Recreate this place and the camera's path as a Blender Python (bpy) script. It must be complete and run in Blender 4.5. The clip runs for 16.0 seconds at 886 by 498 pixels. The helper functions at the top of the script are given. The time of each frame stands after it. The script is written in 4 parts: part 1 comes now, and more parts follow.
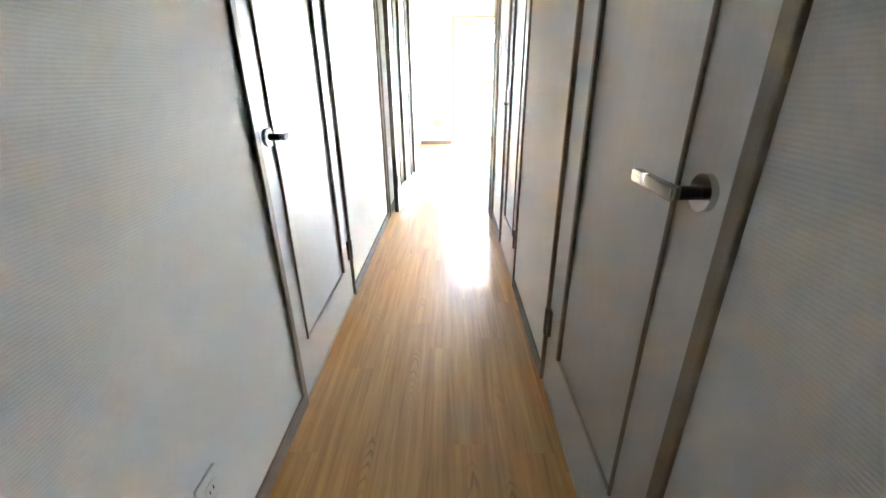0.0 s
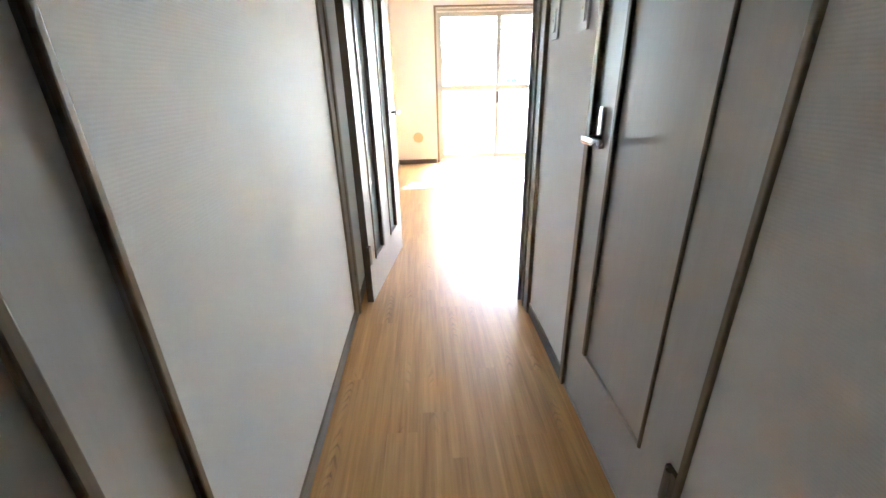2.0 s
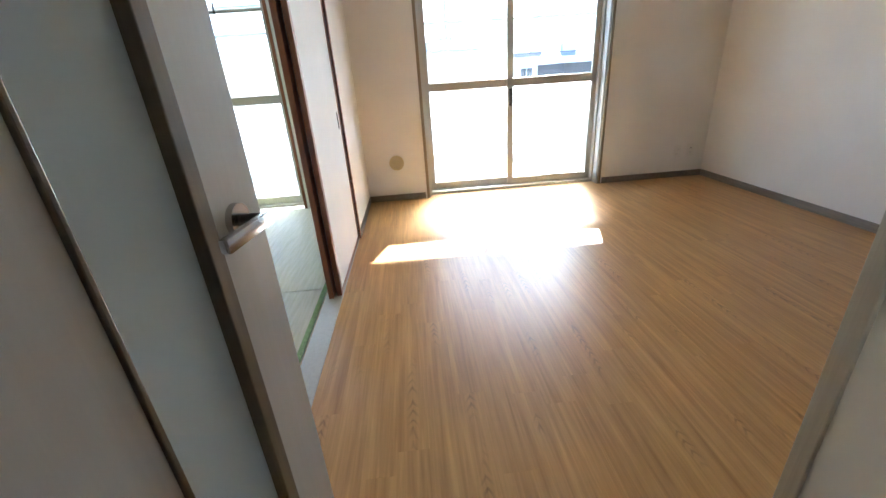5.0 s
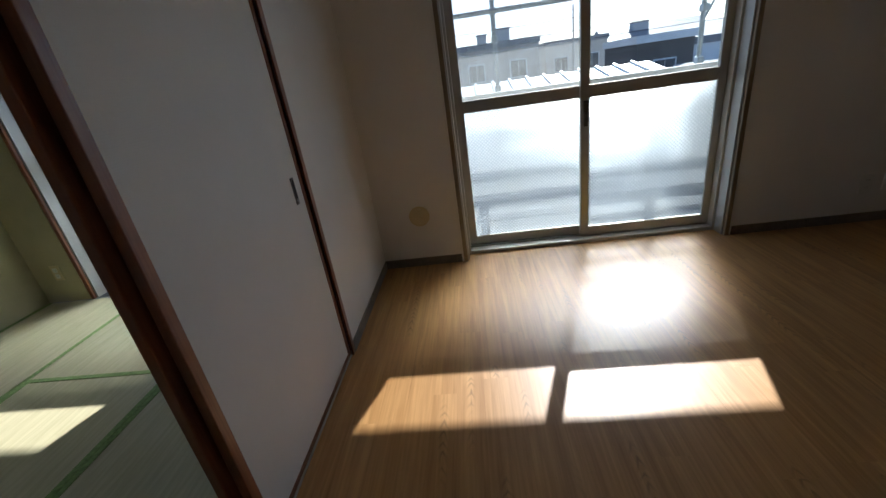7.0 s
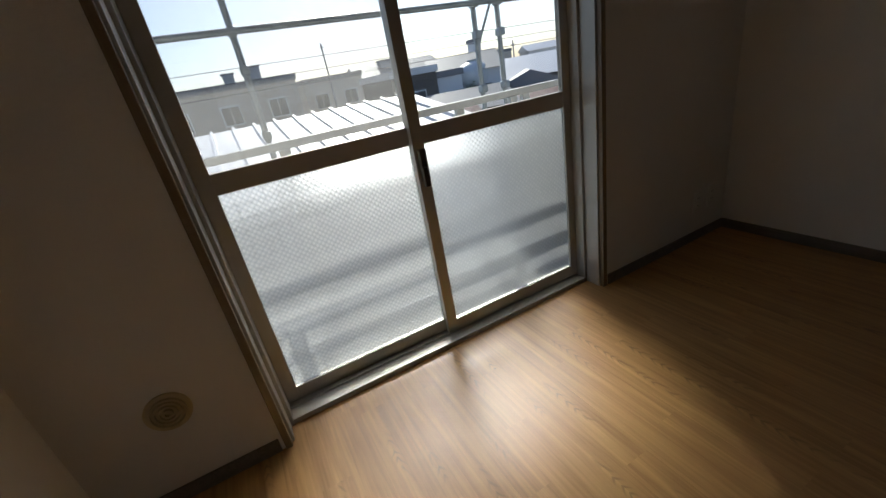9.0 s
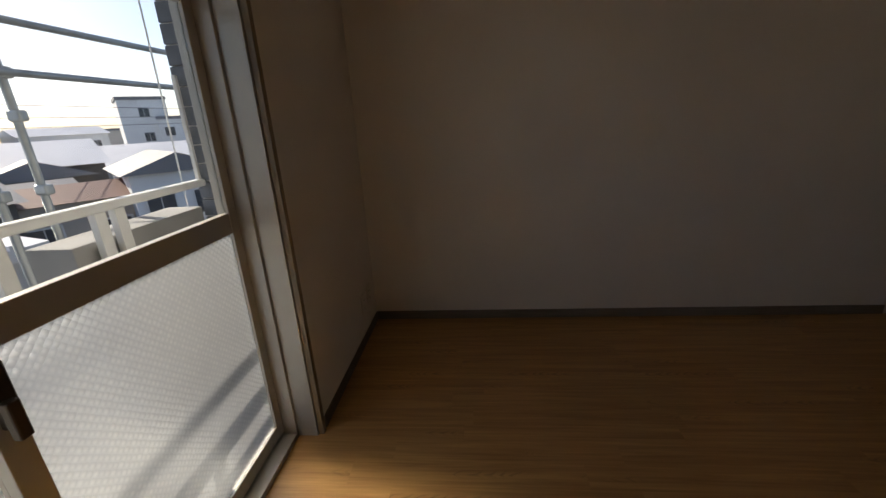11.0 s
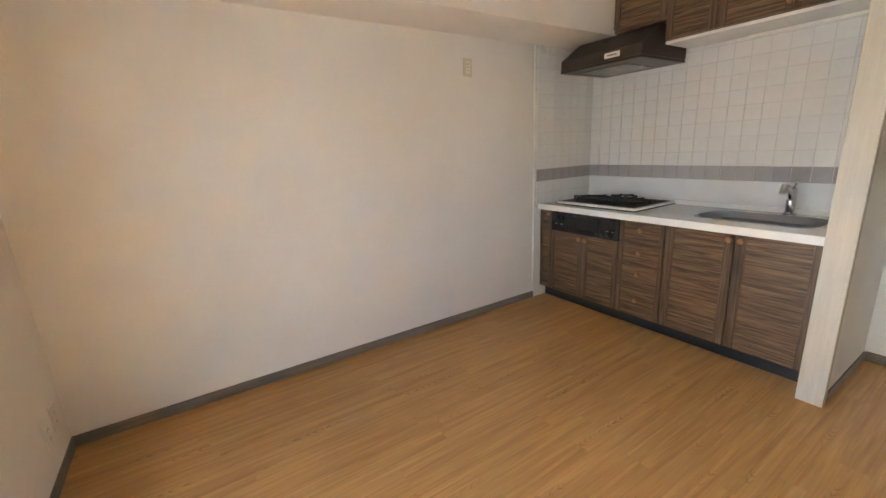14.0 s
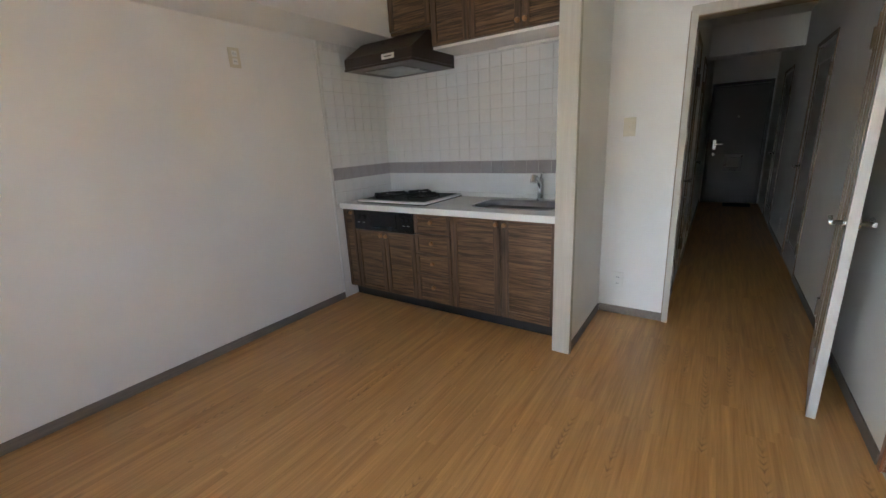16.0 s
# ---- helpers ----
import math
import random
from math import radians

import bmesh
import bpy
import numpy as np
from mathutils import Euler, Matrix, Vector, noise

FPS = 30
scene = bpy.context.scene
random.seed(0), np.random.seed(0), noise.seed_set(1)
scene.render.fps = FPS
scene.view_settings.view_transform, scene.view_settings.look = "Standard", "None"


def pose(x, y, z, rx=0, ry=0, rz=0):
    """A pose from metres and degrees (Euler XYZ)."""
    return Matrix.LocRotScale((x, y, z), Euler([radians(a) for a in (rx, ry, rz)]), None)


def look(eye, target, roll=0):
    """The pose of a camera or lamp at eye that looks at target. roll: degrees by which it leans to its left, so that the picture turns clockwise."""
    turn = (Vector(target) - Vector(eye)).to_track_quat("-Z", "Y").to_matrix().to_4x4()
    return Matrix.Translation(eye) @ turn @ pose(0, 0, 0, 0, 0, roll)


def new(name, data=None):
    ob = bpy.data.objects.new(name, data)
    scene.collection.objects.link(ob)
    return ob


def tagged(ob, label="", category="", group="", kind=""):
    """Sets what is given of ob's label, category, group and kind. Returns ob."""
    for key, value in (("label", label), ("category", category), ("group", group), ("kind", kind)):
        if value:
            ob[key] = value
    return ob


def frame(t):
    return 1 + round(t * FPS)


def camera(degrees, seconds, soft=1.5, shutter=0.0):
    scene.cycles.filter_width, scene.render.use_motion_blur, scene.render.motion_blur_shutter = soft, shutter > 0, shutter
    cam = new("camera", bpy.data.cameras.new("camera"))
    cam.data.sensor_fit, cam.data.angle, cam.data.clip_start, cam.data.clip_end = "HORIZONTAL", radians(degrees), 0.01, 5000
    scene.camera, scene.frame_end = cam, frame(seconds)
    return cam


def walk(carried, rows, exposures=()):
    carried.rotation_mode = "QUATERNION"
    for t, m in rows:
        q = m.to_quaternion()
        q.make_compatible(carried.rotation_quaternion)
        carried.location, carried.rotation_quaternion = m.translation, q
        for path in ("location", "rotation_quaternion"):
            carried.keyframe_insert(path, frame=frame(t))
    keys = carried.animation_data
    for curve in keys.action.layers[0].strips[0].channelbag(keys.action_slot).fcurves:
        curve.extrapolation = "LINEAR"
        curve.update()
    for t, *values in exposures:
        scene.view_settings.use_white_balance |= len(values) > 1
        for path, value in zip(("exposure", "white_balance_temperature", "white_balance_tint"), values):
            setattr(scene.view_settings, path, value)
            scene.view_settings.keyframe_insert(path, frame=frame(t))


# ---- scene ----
cam = camera(95.7, 16.0)
PATH = [
    (0, (0.515, -3.213, 1.063), (0.476, -1.374, 0.278), -0.7),
    (0.5, (0.471, -2.886, 1.08), (0.465, -1.046, 0.294), -0.3),
    (1, (0.469, -2.515, 1.073), (0.376, -0.679, 0.284), -0.8),
    (1.5, (0.412, -2.159, 1.067), (0.431, -0.312, 0.3), 0.0),
    (2, (0.373, -1.795, 1.073), (0.443, 0.049, 0.301), -1.5),
    (2.5, (0.377, -1.496, 1.089), (0.173, 0.341, 0.326), -0.4),
    (3, (0.365, -1.13, 1.076), (0.359, 0.727, 0.334), -1.2),
    (3.5, (0.385, -0.829, 1.117), (0.514, 1.006, 0.331), -2.4),
    (4, (0.407, -0.472, 1.08), (0.43, 1.376, 0.316), -2.7),
    (4.5, (0.414, -0.149, 1.08), (0.552, 1.685, 0.294), -3.5),
    (7, (0.684, 1.435, 1.194), (0.487, 3.261, 0.402), -8.4),
    (7.5, (0.649, 1.748, 1.208), (0.7, 3.576, 0.399), -9.3),
    (8, (0.652, 2.01, 1.195), (0.862, 3.833, 0.401), -9.5),
    (10.5, (0.889, 3.208, 1.253), (2.648, 3.816, 0.521), -5.9),
    (11, (0.868, 3.232, 1.295), (2.76, 3.41, 0.672), -3.2),
    (11.5, (0.818, 3.243, 1.323), (2.716, 3.266, 0.691), -4.3),
    (12, (0.851, 3.33, 1.346), (2.679, 2.723, 0.809), -1.0),
    (12.5, (0.838, 3.358, 1.343), (2.605, 2.559, 0.853), -0.9),
    (13, (0.849, 3.351, 1.351), (2.605, 2.535, 0.853), -2.4),
    (13.5, (0.857, 3.323, 1.356), (2.569, 2.425, 0.843), -2.2),
    (14, (0.843, 3.294, 1.356), (2.472, 2.242, 0.867), -2.7),
    (14.5, (0.812, 3.247, 1.336), (2.329, 2.032, 0.862), -2.9),
    (15, (0.759, 3.224, 1.325), (2.167, 1.873, 0.882), -2.6),
    (15.5, (0.704, 3.152, 1.343), (1.944, 1.659, 0.86), -3.1),
    (16, (0.651, 3.037, 1.326), (1.742, 1.446, 0.801), -3.0),
]
EXPOSURES = [
    (0, 6.85, 5800, 9), (1.0, 6.15, 5700, 9), (2.0, 5.63, 5800, 9), (2.5, 5.33, 5750, 9), (3.0, 4.83, 5750, 8), (3.5, 4.63, 5700, 8),
    (4.0, 4.58, 5700, 7), (4.5, 4.28, 5700, 7), (6.8, 1.15, 5600, 9), (7.2, 0.8, 5700, 9), (8.2, 0.6, 6000, 11), (10.3, -0.05, 6800, 15),
    (10.6, 0.2, 6900, 16), (11.0, 0.75, 7300, 18), (11.5, 1.15, 8000, 19), (12.0, 1.87, 9800, 24), (12.5, 2.92, 8600, 20), (13.5, 3.91, 7000, 14),
    (14.5, 4.01, 6300, 11), (15.5, 3.72, 5900, 10), (16.0, 3.52, 5900, 10),
]
walk(cam, [(t, look(eye, target, roll)) for t, eye, target, roll in PATH], EXPOSURES)

# ---------------------------------------------------------------- light
SUN_EL, SUN_AZ = 36.1, math.degrees(math.atan2(0.33, 1.0))   # azimuth from +y towards +x
world = bpy.data.worlds.new("sky_world")
scene.world = world
world.use_nodes = True
_nt = world.node_tree
_sky = _nt.nodes.new("ShaderNodeTexSky")
_sky.sky_type, _sky.sun_disc = "NISHITA", False
_sky.sun_elevation, _sky.sun_rotation = radians(SUN_EL), radians(SUN_AZ)
_sky.air_density, _sky.dust_density, _sky.ozone_density = 0.8, 1.5, 4.0
_nt.links.new(_sky.outputs[0], _nt.nodes["Background"].inputs[0])
_nt.nodes["Background"].inputs[1].default_value = 0.13
sun = new("sun", bpy.data.lights.new("sun", "SUN"))
sun.data.energy, sun.data.angle, sun.data.color = 5.0, radians(0.55), (1.0, 0.94, 0.84)
_e, _a = radians(SUN_EL), radians(SUN_AZ)
sun.matrix_world = look((math.sin(_a) * math.cos(_e), math.cos(_a) * math.cos(_e), math.sin(_e)), (0, 0, 0))



# ---------------------------------------------------------------- materials
def nodes_of(name):
    m = bpy.data.materials.new(name)
    m.use_nodes = True
    t = m.node_tree
    return m, t, t.nodes["Principled BSDF"]


def add(t, kind, **kw):
    n = t.nodes.new(kind)
    for k, v in kw.items():
        n.inputs[k].default_value = v
    return n


def ramp(t, fac, stops):
    r = t.nodes.new("ShaderNodeValToRGB")
    els = r.color_ramp.elements
    while len(els) < len(stops):
        els.new(0.5)
    for e, (p, c) in zip(els, stops):
        e.position, e.color = p, (*c, 1)
    t.links.new(fac, r.inputs[0])
    return r.outputs[0]


def coords(t, scale=(1, 1, 1), rot=(0, 0, 0)):
    c = t.nodes.new("ShaderNodeTexCoord")
    m = t.nodes.new("ShaderNodeMapping")
    m.inputs["Scale"].default_value = scale
    m.inputs["Rotation"].default_value = rot
    t.links.new(c.outputs["Object"], m.inputs[0])
    return m.outputs[0]


def bump(t, b, height, strength, dist=0.002):
    n = t.nodes.new("ShaderNodeBump")
    n.inputs["Strength"].default_value, n.inputs["Distance"].default_value = strength, dist
    t.links.new(height, n.inputs["Height"])
    t.links.new(n.outputs[0], b.inputs["Normal"])


def tone(c, k):
    return tuple(min(1.0, v * k) for v in c)


def plain(name, col, rough=0.5, metal=0.0, var=0.08, scale=6.0, grain=200.0, relief=0.15, spec=0.5):
    """A surface with a broad unevenness and a fine grain."""
    m, t, b = nodes_of(name)
    v = coords(t)
    n1 = add(t, "ShaderNodeTexNoise", Scale=scale, Detail=4.0)
    n2 = add(t, "ShaderNodeTexNoise", Scale=grain, Detail=2.0)
    t.links.new(v, n1.inputs[0])
    t.links.new(v, n2.inputs[0])
    t.links.new(ramp(t, n1.outputs[0], [(0.3, tone(col, 1 - var)), (0.7, tone(col, 1 + var))]), b.inputs["Base Color"])
    b.inputs["Metallic"].default_value = metal
    b.inputs["Specular IOR Level"].default_value = spec
    r = t.nodes.new("ShaderNodeMapRange")
    r.inputs["To Min"].default_value, r.inputs["To Max"].default_value = max(0.02, rough - 0.07), min(1.0, rough + 0.07)
    t.links.new(n1.outputs[0], r.inputs[0])
    t.links.new(r.outputs[0], b.inputs["Roughness"])
    if relief:
        bump(t, b, n2.outputs[0], relief, 0.001)
    return m


def wallpaper(name, col):
    """Woven-look vinyl wallpaper with fine horizontal ribs."""
    m, t, b = nodes_of(name)
    n = add(t, "ShaderNodeTexWave", Scale=52.0, Distortion=1.6, Detail=2.0)
    n.inputs["Detail Scale"].default_value = 2.5
    n.bands_direction = "Z"
    t.links.new(coords(t), n.inputs[0])
    big = add(t, "ShaderNodeTexNoise", Scale=1.7, Detail=3.0)
    t.links.new(coords(t), big.inputs[0])
    t.links.new(ramp(t, big.outputs[0], [(0.3, tone(col, 0.95)), (0.7, tone(col, 1.03))]), b.inputs["Base Color"])
    b.inputs["Roughness"].default_value = 0.62
    b.inputs["Specular IOR Level"].default_value = 0.35
    bump(t, b, n.outputs["Fac"], 0.28, 0.001)
    return m


def wood(name, dark, light, along="y", rough=0.4, scale=1.0, relief=0.15, plank=0.0, coat=0.0, wavy=0.6, span=(0.34, 0.62)):
    """Grained wood or printed wood; plank > 0 varies the tone by board."""
    m, t, b = nodes_of(name)
    i = "xyz".index(along)
    s = [34.0 * scale] * 3
    s[i] = 1.6 * scale
    src = coords(t)
    if plank:
        sep = t.nodes.new("ShaderNodeSeparateXYZ")
        t.links.new(src, sep.inputs[0])

        def op(kind, a, k):
            n = t.nodes.new("ShaderNodeMath")
            n.operation = kind
            if isinstance(a, float):
                n.inputs[0].default_value = a
            else:
                t.links.new(a, n.inputs[0])
            if isinstance(k, float):
                n.inputs[1].default_value = k
            else:
                t.links.new(k, n.inputs[1])
            return n.outputs[0]
        row = op("FLOOR", op("DIVIDE", sep.outputs[0], plank), 0.0)
        w1 = t.nodes.new("ShaderNodeTexWhiteNoise")
        w1.noise_dimensions = "1D"
        t.links.new(row, w1.inputs["W"])
        col = op("FLOOR", op("ADD", op("DIVIDE", sep.outputs[1], 0.9), w1.outputs[0]), 0.0)
        w2 = t.nodes.new("ShaderNodeTexWhiteNoise")
        w2.noise_dimensions = "1D"
        t.links.new(op("ADD", op("MULTIPLY", row, 17.3), op("MULTIPLY", col, 3.7)), w2.inputs["W"])
        comb = t.nodes.new("ShaderNodeCombineXYZ")
        t.links.new(sep.outputs[0], comb.inputs[0])
        t.links.new(op("ADD", sep.outputs[1], op("MULTIPLY", w2.outputs[0], 40.0)), comb.inputs[1])
        t.links.new(w2.outputs[0], comb.inputs[2])
        src = comb.outputs[0]
        pick = w2.outputs[0]
        side = op("ABSOLUTE", op("SUBTRACT", op("FRACT", op("DIVIDE", sep.outputs[0], plank), 0.0), 0.5), 0.0)
        wob = add(t, "ShaderNodeTexNoise", Scale=9.0, Detail=2.0)
        t.links.new(src, wob.inputs[0])
        ph = op("ADD", op("ADD", op("MULTIPLY", sep.outputs[1], 130.0), op("MULTIPLY", side, 26.0)), op("MULTIPLY", wob.outputs[0], 16.0))
        arc = op("MAXIMUM", op("SINE", ph, 0.0), 0.0)
        where = add(t, "ShaderNodeTexNoise", Scale=1.0, Detail=1.0)
        wm = t.nodes.new("ShaderNodeMapping")
        wm.inputs["Scale"].default_value = (9.0, 2.6, 3.0)
        t.links.new(src, wm.inputs[0])
        t.links.new(wm.outputs[0], where.inputs[0])
        gate = op("MINIMUM", op("MAXIMUM", op("MULTIPLY", op("SUBTRACT", where.outputs[0], 0.57), 12.0), 0.0), 1.0)
        thin = op("MAXIMUM", op("SUBTRACT", 1.0, op("MULTIPLY", side, 4.5)), 0.0)
        arcs = op("SUBTRACT", 1.0, op("MULTIPLY", op("MULTIPLY", op("MULTIPLY", arc, gate), thin), 0.42))
    mp = t.nodes.new("ShaderNodeMapping")
    mp.inputs["Scale"].default_value = s
    t.links.new(src, mp.inputs[0])
    n1 = add(t, "ShaderNodeTexNoise", Scale=1.0, Detail=5.0, Roughness=0.6, Distortion=wavy)
    t.links.new(mp.outputs[0], n1.inputs[0])
    mp2 = t.nodes.new("ShaderNodeMapping")
    mp2.inputs["Scale"].default_value = [v * (4.0 if j != i else 2.5) for j, v in enumerate(s)]
    t.links.new(src, mp2.inputs[0])
    n2 = add(t, "ShaderNodeTexNoise", Scale=1.0, Detail=3.0)
    t.links.new(mp2.outputs[0], n2.inputs[0])
    mix = t.nodes.new("ShaderNodeMath")
    mix.operation = "MULTIPLY_ADD"
    mix.inputs[1].default_value = 0.35
    t.links.new(n2.outputs[0], mix.inputs[0])
    sc = t.nodes.new("ShaderNodeMath")
    sc.operation = "MULTIPLY"
    sc.inputs[1].default_value = 0.65
    t.links.new(n1.outputs[0], sc.inputs[0])
    t.links.new(sc.outputs[0], mix.inputs[2])
    fac = mix.outputs[0]
    mid = tuple((a + c) / 2 for a, c in zip(dark, light))
    colr = ramp(t, fac, [(span[0], dark), ((span[0] + span[1]) / 2, mid), (span[1], light)])
    if plank:
        hsv = t.nodes.new("ShaderNodeHueSaturation")
        mr = t.nodes.new("ShaderNodeMapRange")
        mr.inputs["To Min"].default_value, mr.inputs["To Max"].default_value = 0.985, 1.015
        t.links.new(pick, mr.inputs[0])
        t.links.new(op("MULTIPLY", mr.outputs[0], arcs), hsv.inputs["Value"])
        t.links.new(colr, hsv.inputs["Color"])
        colr = hsv.outputs[0]
    t.links.new(colr, b.inputs["Base Color"])
    mr = t.nodes.new("ShaderNodeMapRange")
    mr.inputs["To Min"].default_value, mr.inputs["To Max"].default_value = rough - 0.05, rough + 0.08
    t.links.new(n1.outputs[0], mr.inputs[0])
    t.links.new(mr.outputs[0], b.inputs["Roughness"])
    b.inputs["Coat Weight"].default_value = coat
    b.inputs["Coat Roughness"].default_value = 0.25
    bump(t, b, fac, relief, 0.001)
    return m


def clear_glass(name):
    m, t, b = nodes_of(name)
    t.nodes.remove(b)
    tr = add(t, "ShaderNodeBsdfTransparent", Color=(0.93, 0.96, 0.95, 1))
    gl = add(t, "ShaderNodeBsdfGlossy", Color=(1, 1, 1, 1), Roughness=0.02)
    mx = add(t, "ShaderNodeMixShader", Fac=0.05)
    t.links.new(tr.outputs[0], mx.inputs[1])
    t.links.new(gl.outputs[0], mx.inputs[2])
    t.links.new(mx.outputs[0], t.nodes["Material Output"].inputs[0])
    return m


def frosted_glass(name):
    """Figured glass with a wire mesh: part of the light goes straight on, part is bent, part scattered widely."""
    m, t, b = nodes_of(name)
    t.nodes.remove(b)
    v = coords(t, (1, 1, 1), (0, radians(45), 0))
    vo = add(t, "ShaderNodeTexVoronoi", Scale=62.0, Randomness=0.12)
    t.links.new(v, vo.inputs["Vector"])
    bp = t.nodes.new("ShaderNodeBump")
    bp.inputs["Strength"].default_value, bp.inputs["Distance"].default_value = 1.0, 0.006
    t.links.new(vo.outputs["Distance"], bp.inputs["Height"])
    tl = t.nodes.new("ShaderNodeBsdfTranslucent")
    t.links.new(ramp(t, vo.outputs["Distance"], [(0.1, (0.90, 0.93, 0.93)), (0.6, (0.62, 0.66, 0.68))]), tl.inputs[0])
    rf = add(t, "ShaderNodeBsdfRefraction", Roughness=0.78, IOR=1.2)
    t.links.new(ramp(t, vo.outputs["Distance"], [(0.15, (0.95, 0.99, 0.99)), (0.6, (0.74, 0.80, 0.82))]), rf.inputs["Color"])
    t.links.new(bp.outputs[0], rf.inputs["Normal"])
    mx = add(t, "ShaderNodeMixShader", Fac=0.14)
    t.links.new(rf.outputs[0], mx.inputs[1])
    t.links.new(tl.outputs[0], mx.inputs[2])
    tp = add(t, "ShaderNodeBsdfTransparent", Color=(0.94, 0.97, 0.96, 1))
    mt = add(t, "ShaderNodeMixShader", Fac=0.05)
    t.links.new(mx.outputs[0], mt.inputs[1])
    t.links.new(tp.outputs[0], mt.inputs[2])
    gl = add(t, "ShaderNodeBsdfGlossy", Roughness=0.2)
    t.links.new(bp.outputs[0], gl.inputs["Normal"])
    m2 = add(t, "ShaderNodeMixShader", Fac=0.05)
    t.links.new(mt.outputs[0], m2.inputs[1])
    t.links.new(gl.outputs[0], m2.inputs[2])
    t.links.new(m2.outputs[0], t.nodes["Material Output"].inputs[0])
    return m


def insect_net(name):
    """Fine pale netting, half open."""
    m, t, b = nodes_of(name)
    v = coords(t)
    n = add(t, "ShaderNodeTexNoise", Scale=3.0, Detail=3.0)
    t.links.new(v, n.inputs[0])
    b.inputs["Roughness"].default_value = 0.8
    t.links.new(ramp(t, n.outputs[0], [(0.3, (0.50, 0.49, 0.46)), (0.7, (0.60, 0.59, 0.56))]), b.inputs["Base Color"])
    tl = add(t, "ShaderNodeBsdfTranslucent", Color=(0.75, 0.73, 0.70, 1))
    th = add(t, "ShaderNodeMixShader", Fac=0.6)
    t.links.new(b.outputs[0], th.inputs[1])
    t.links.new(tl.outputs[0], th.inputs[2])
    tp = t.nodes.new("ShaderNodeBsdfTransparent")
    mx = add(t, "ShaderNodeMixShader", Fac=0.84)
    t.links.new(th.outputs[0], mx.inputs[1])
    t.links.new(tp.outputs[0], mx.inputs[2])
    t.links.new(mx.outputs[0], t.nodes["Material Output"].inputs[0])
    return m


def milk_glass(name):
    m, t, b = nodes_of(name)
    n = add(t, "ShaderNodeTexNoise", Scale=3.0, Detail=2.0)
    t.links.new(coords(t), n.inputs[0])
    t.links.new(ramp(t, n.outputs[0], [(0.3, (0.60, 0.65, 0.65)), (0.7, (0.66, 0.70, 0.70))]), b.inputs["Base Color"])
    b.inputs["Roughness"].default_value = 0.16
    tl = add(t, "ShaderNodeBsdfTranslucent", Color=(0.8, 0.85, 0.85, 1))
    mx = add(t, "ShaderNodeMixShader", Fac=0.5)
    t.links.new(b.outputs[0], mx.inputs[1])
    t.links.new(tl.outputs[0], mx.inputs[2])
    t.links.new(mx.outputs[0], t.nodes["Material Output"].inputs[0])
    return m


def tatami_mat(name):
    m, t, b = nodes_of(name)
    w = add(t, "ShaderNodeTexWave", Scale=75.0, Distortion=0.6, Detail=1.0)
    w.bands_direction = "Y"
    t.links.new(coords(t), w.inputs[0])
    n = add(t, "ShaderNodeTexNoise", Scale=5.0, Detail=4.0)
    t.links.new(coords(t, (12, 1, 1)), n.inputs[0])
    t.links.new(ramp(t, n.outputs[0], [(0.3, (0.50, 0.45, 0.27)), (0.7, (0.61, 0.55, 0.35))]), b.inputs["Base Color"])
    b.inputs["Roughness"].default_value = 0.55
    bump(t, b, w.outputs["Fac"], 0.25, 0.001)
    return m


M_WALL = wallpaper("wallpaper_cream", (0.80, 0.775, 0.73))
M_SAND = plain("tatami_room_wall", (0.46, 0.41, 0.25), 0.8, var=0.06, grain=320, relief=0.5)
M_CEIL = plain("ceiling_paper", (0.80, 0.78, 0.74), 0.8, var=0.03, grain=260, relief=0.4)
M_FLOOR = wood("floor_vinyl_oak", (0.36, 0.178, 0.053), (0.61, 0.335, 0.122), "y", 0.34, 0.8, 0.06, plank=0.105, span=(0.33, 0.65))
M_BASE = wood("baseboard_taupe", (0.15, 0.13, 0.105), (0.24, 0.205, 0.17), "y", 0.45, 1.5)
M_TRIM = wood("frame_greige", (0.45, 0.415, 0.345), (0.515, 0.48, 0.405), "z", 0.42, 1.6)
M_TRIMD = wood("frame_taupe_groove", (0.205, 0.152, 0.092), (0.26, 0.20, 0.125), "z", 0.42, 1.6)
M_DOOR = wood("door_greige", (0.515, 0.485, 0.44), (0.55, 0.52, 0.475), "z", 0.33, 1.0, 0.02)
M_MOULD = wood("door_brown_and_shade", (0.135, 0.098, 0.062), (0.175, 0.128, 0.082), "z", 0.35, 1.6)
M_CAB_H = wood("cabinet_walnut_across", (0.045, 0.024, 0.012), (0.29, 0.165, 0.080), "x", 0.36, 1.25, 0.25, wavy=2.0, span=(0.41, 0.68))
M_CAB_V = wood("cabinet_walnut_upright", (0.036, 0.020, 0.011), (0.20, 0.118, 0.064), "z", 0.36, 1.5, 0.25, span=(0.36, 0.7))
M_RED = wood("jamb_red_brown", (0.17, 0.055, 0.022), (0.30, 0.115, 0.05), "z", 0.30, 1.2)
M_ALU = plain("aluminium_bronze_grey", (0.50, 0.475, 0.425), 0.36, 0.3, 0.05, 3, 300, 0.05)
M_STEEL = plain("brushed_steel", (0.55, 0.55, 0.55), 0.26, 1.0, 0.05, 8, 400, 0.05)
M_CHROME = plain("chrome", (0.75, 0.75, 0.76), 0.10, 1.0, 0.03, 8, 100, 0)
M_DARKST = plain("dark_bronze", (0.10, 0.085, 0.07), 0.4, 0.7, 0.1, 20, 300, 0.1)
M_WHITEP = plain("white_plastic", (0.78, 0.76, 0.70), 0.35, 0, 0.02, 10, 300, 0)
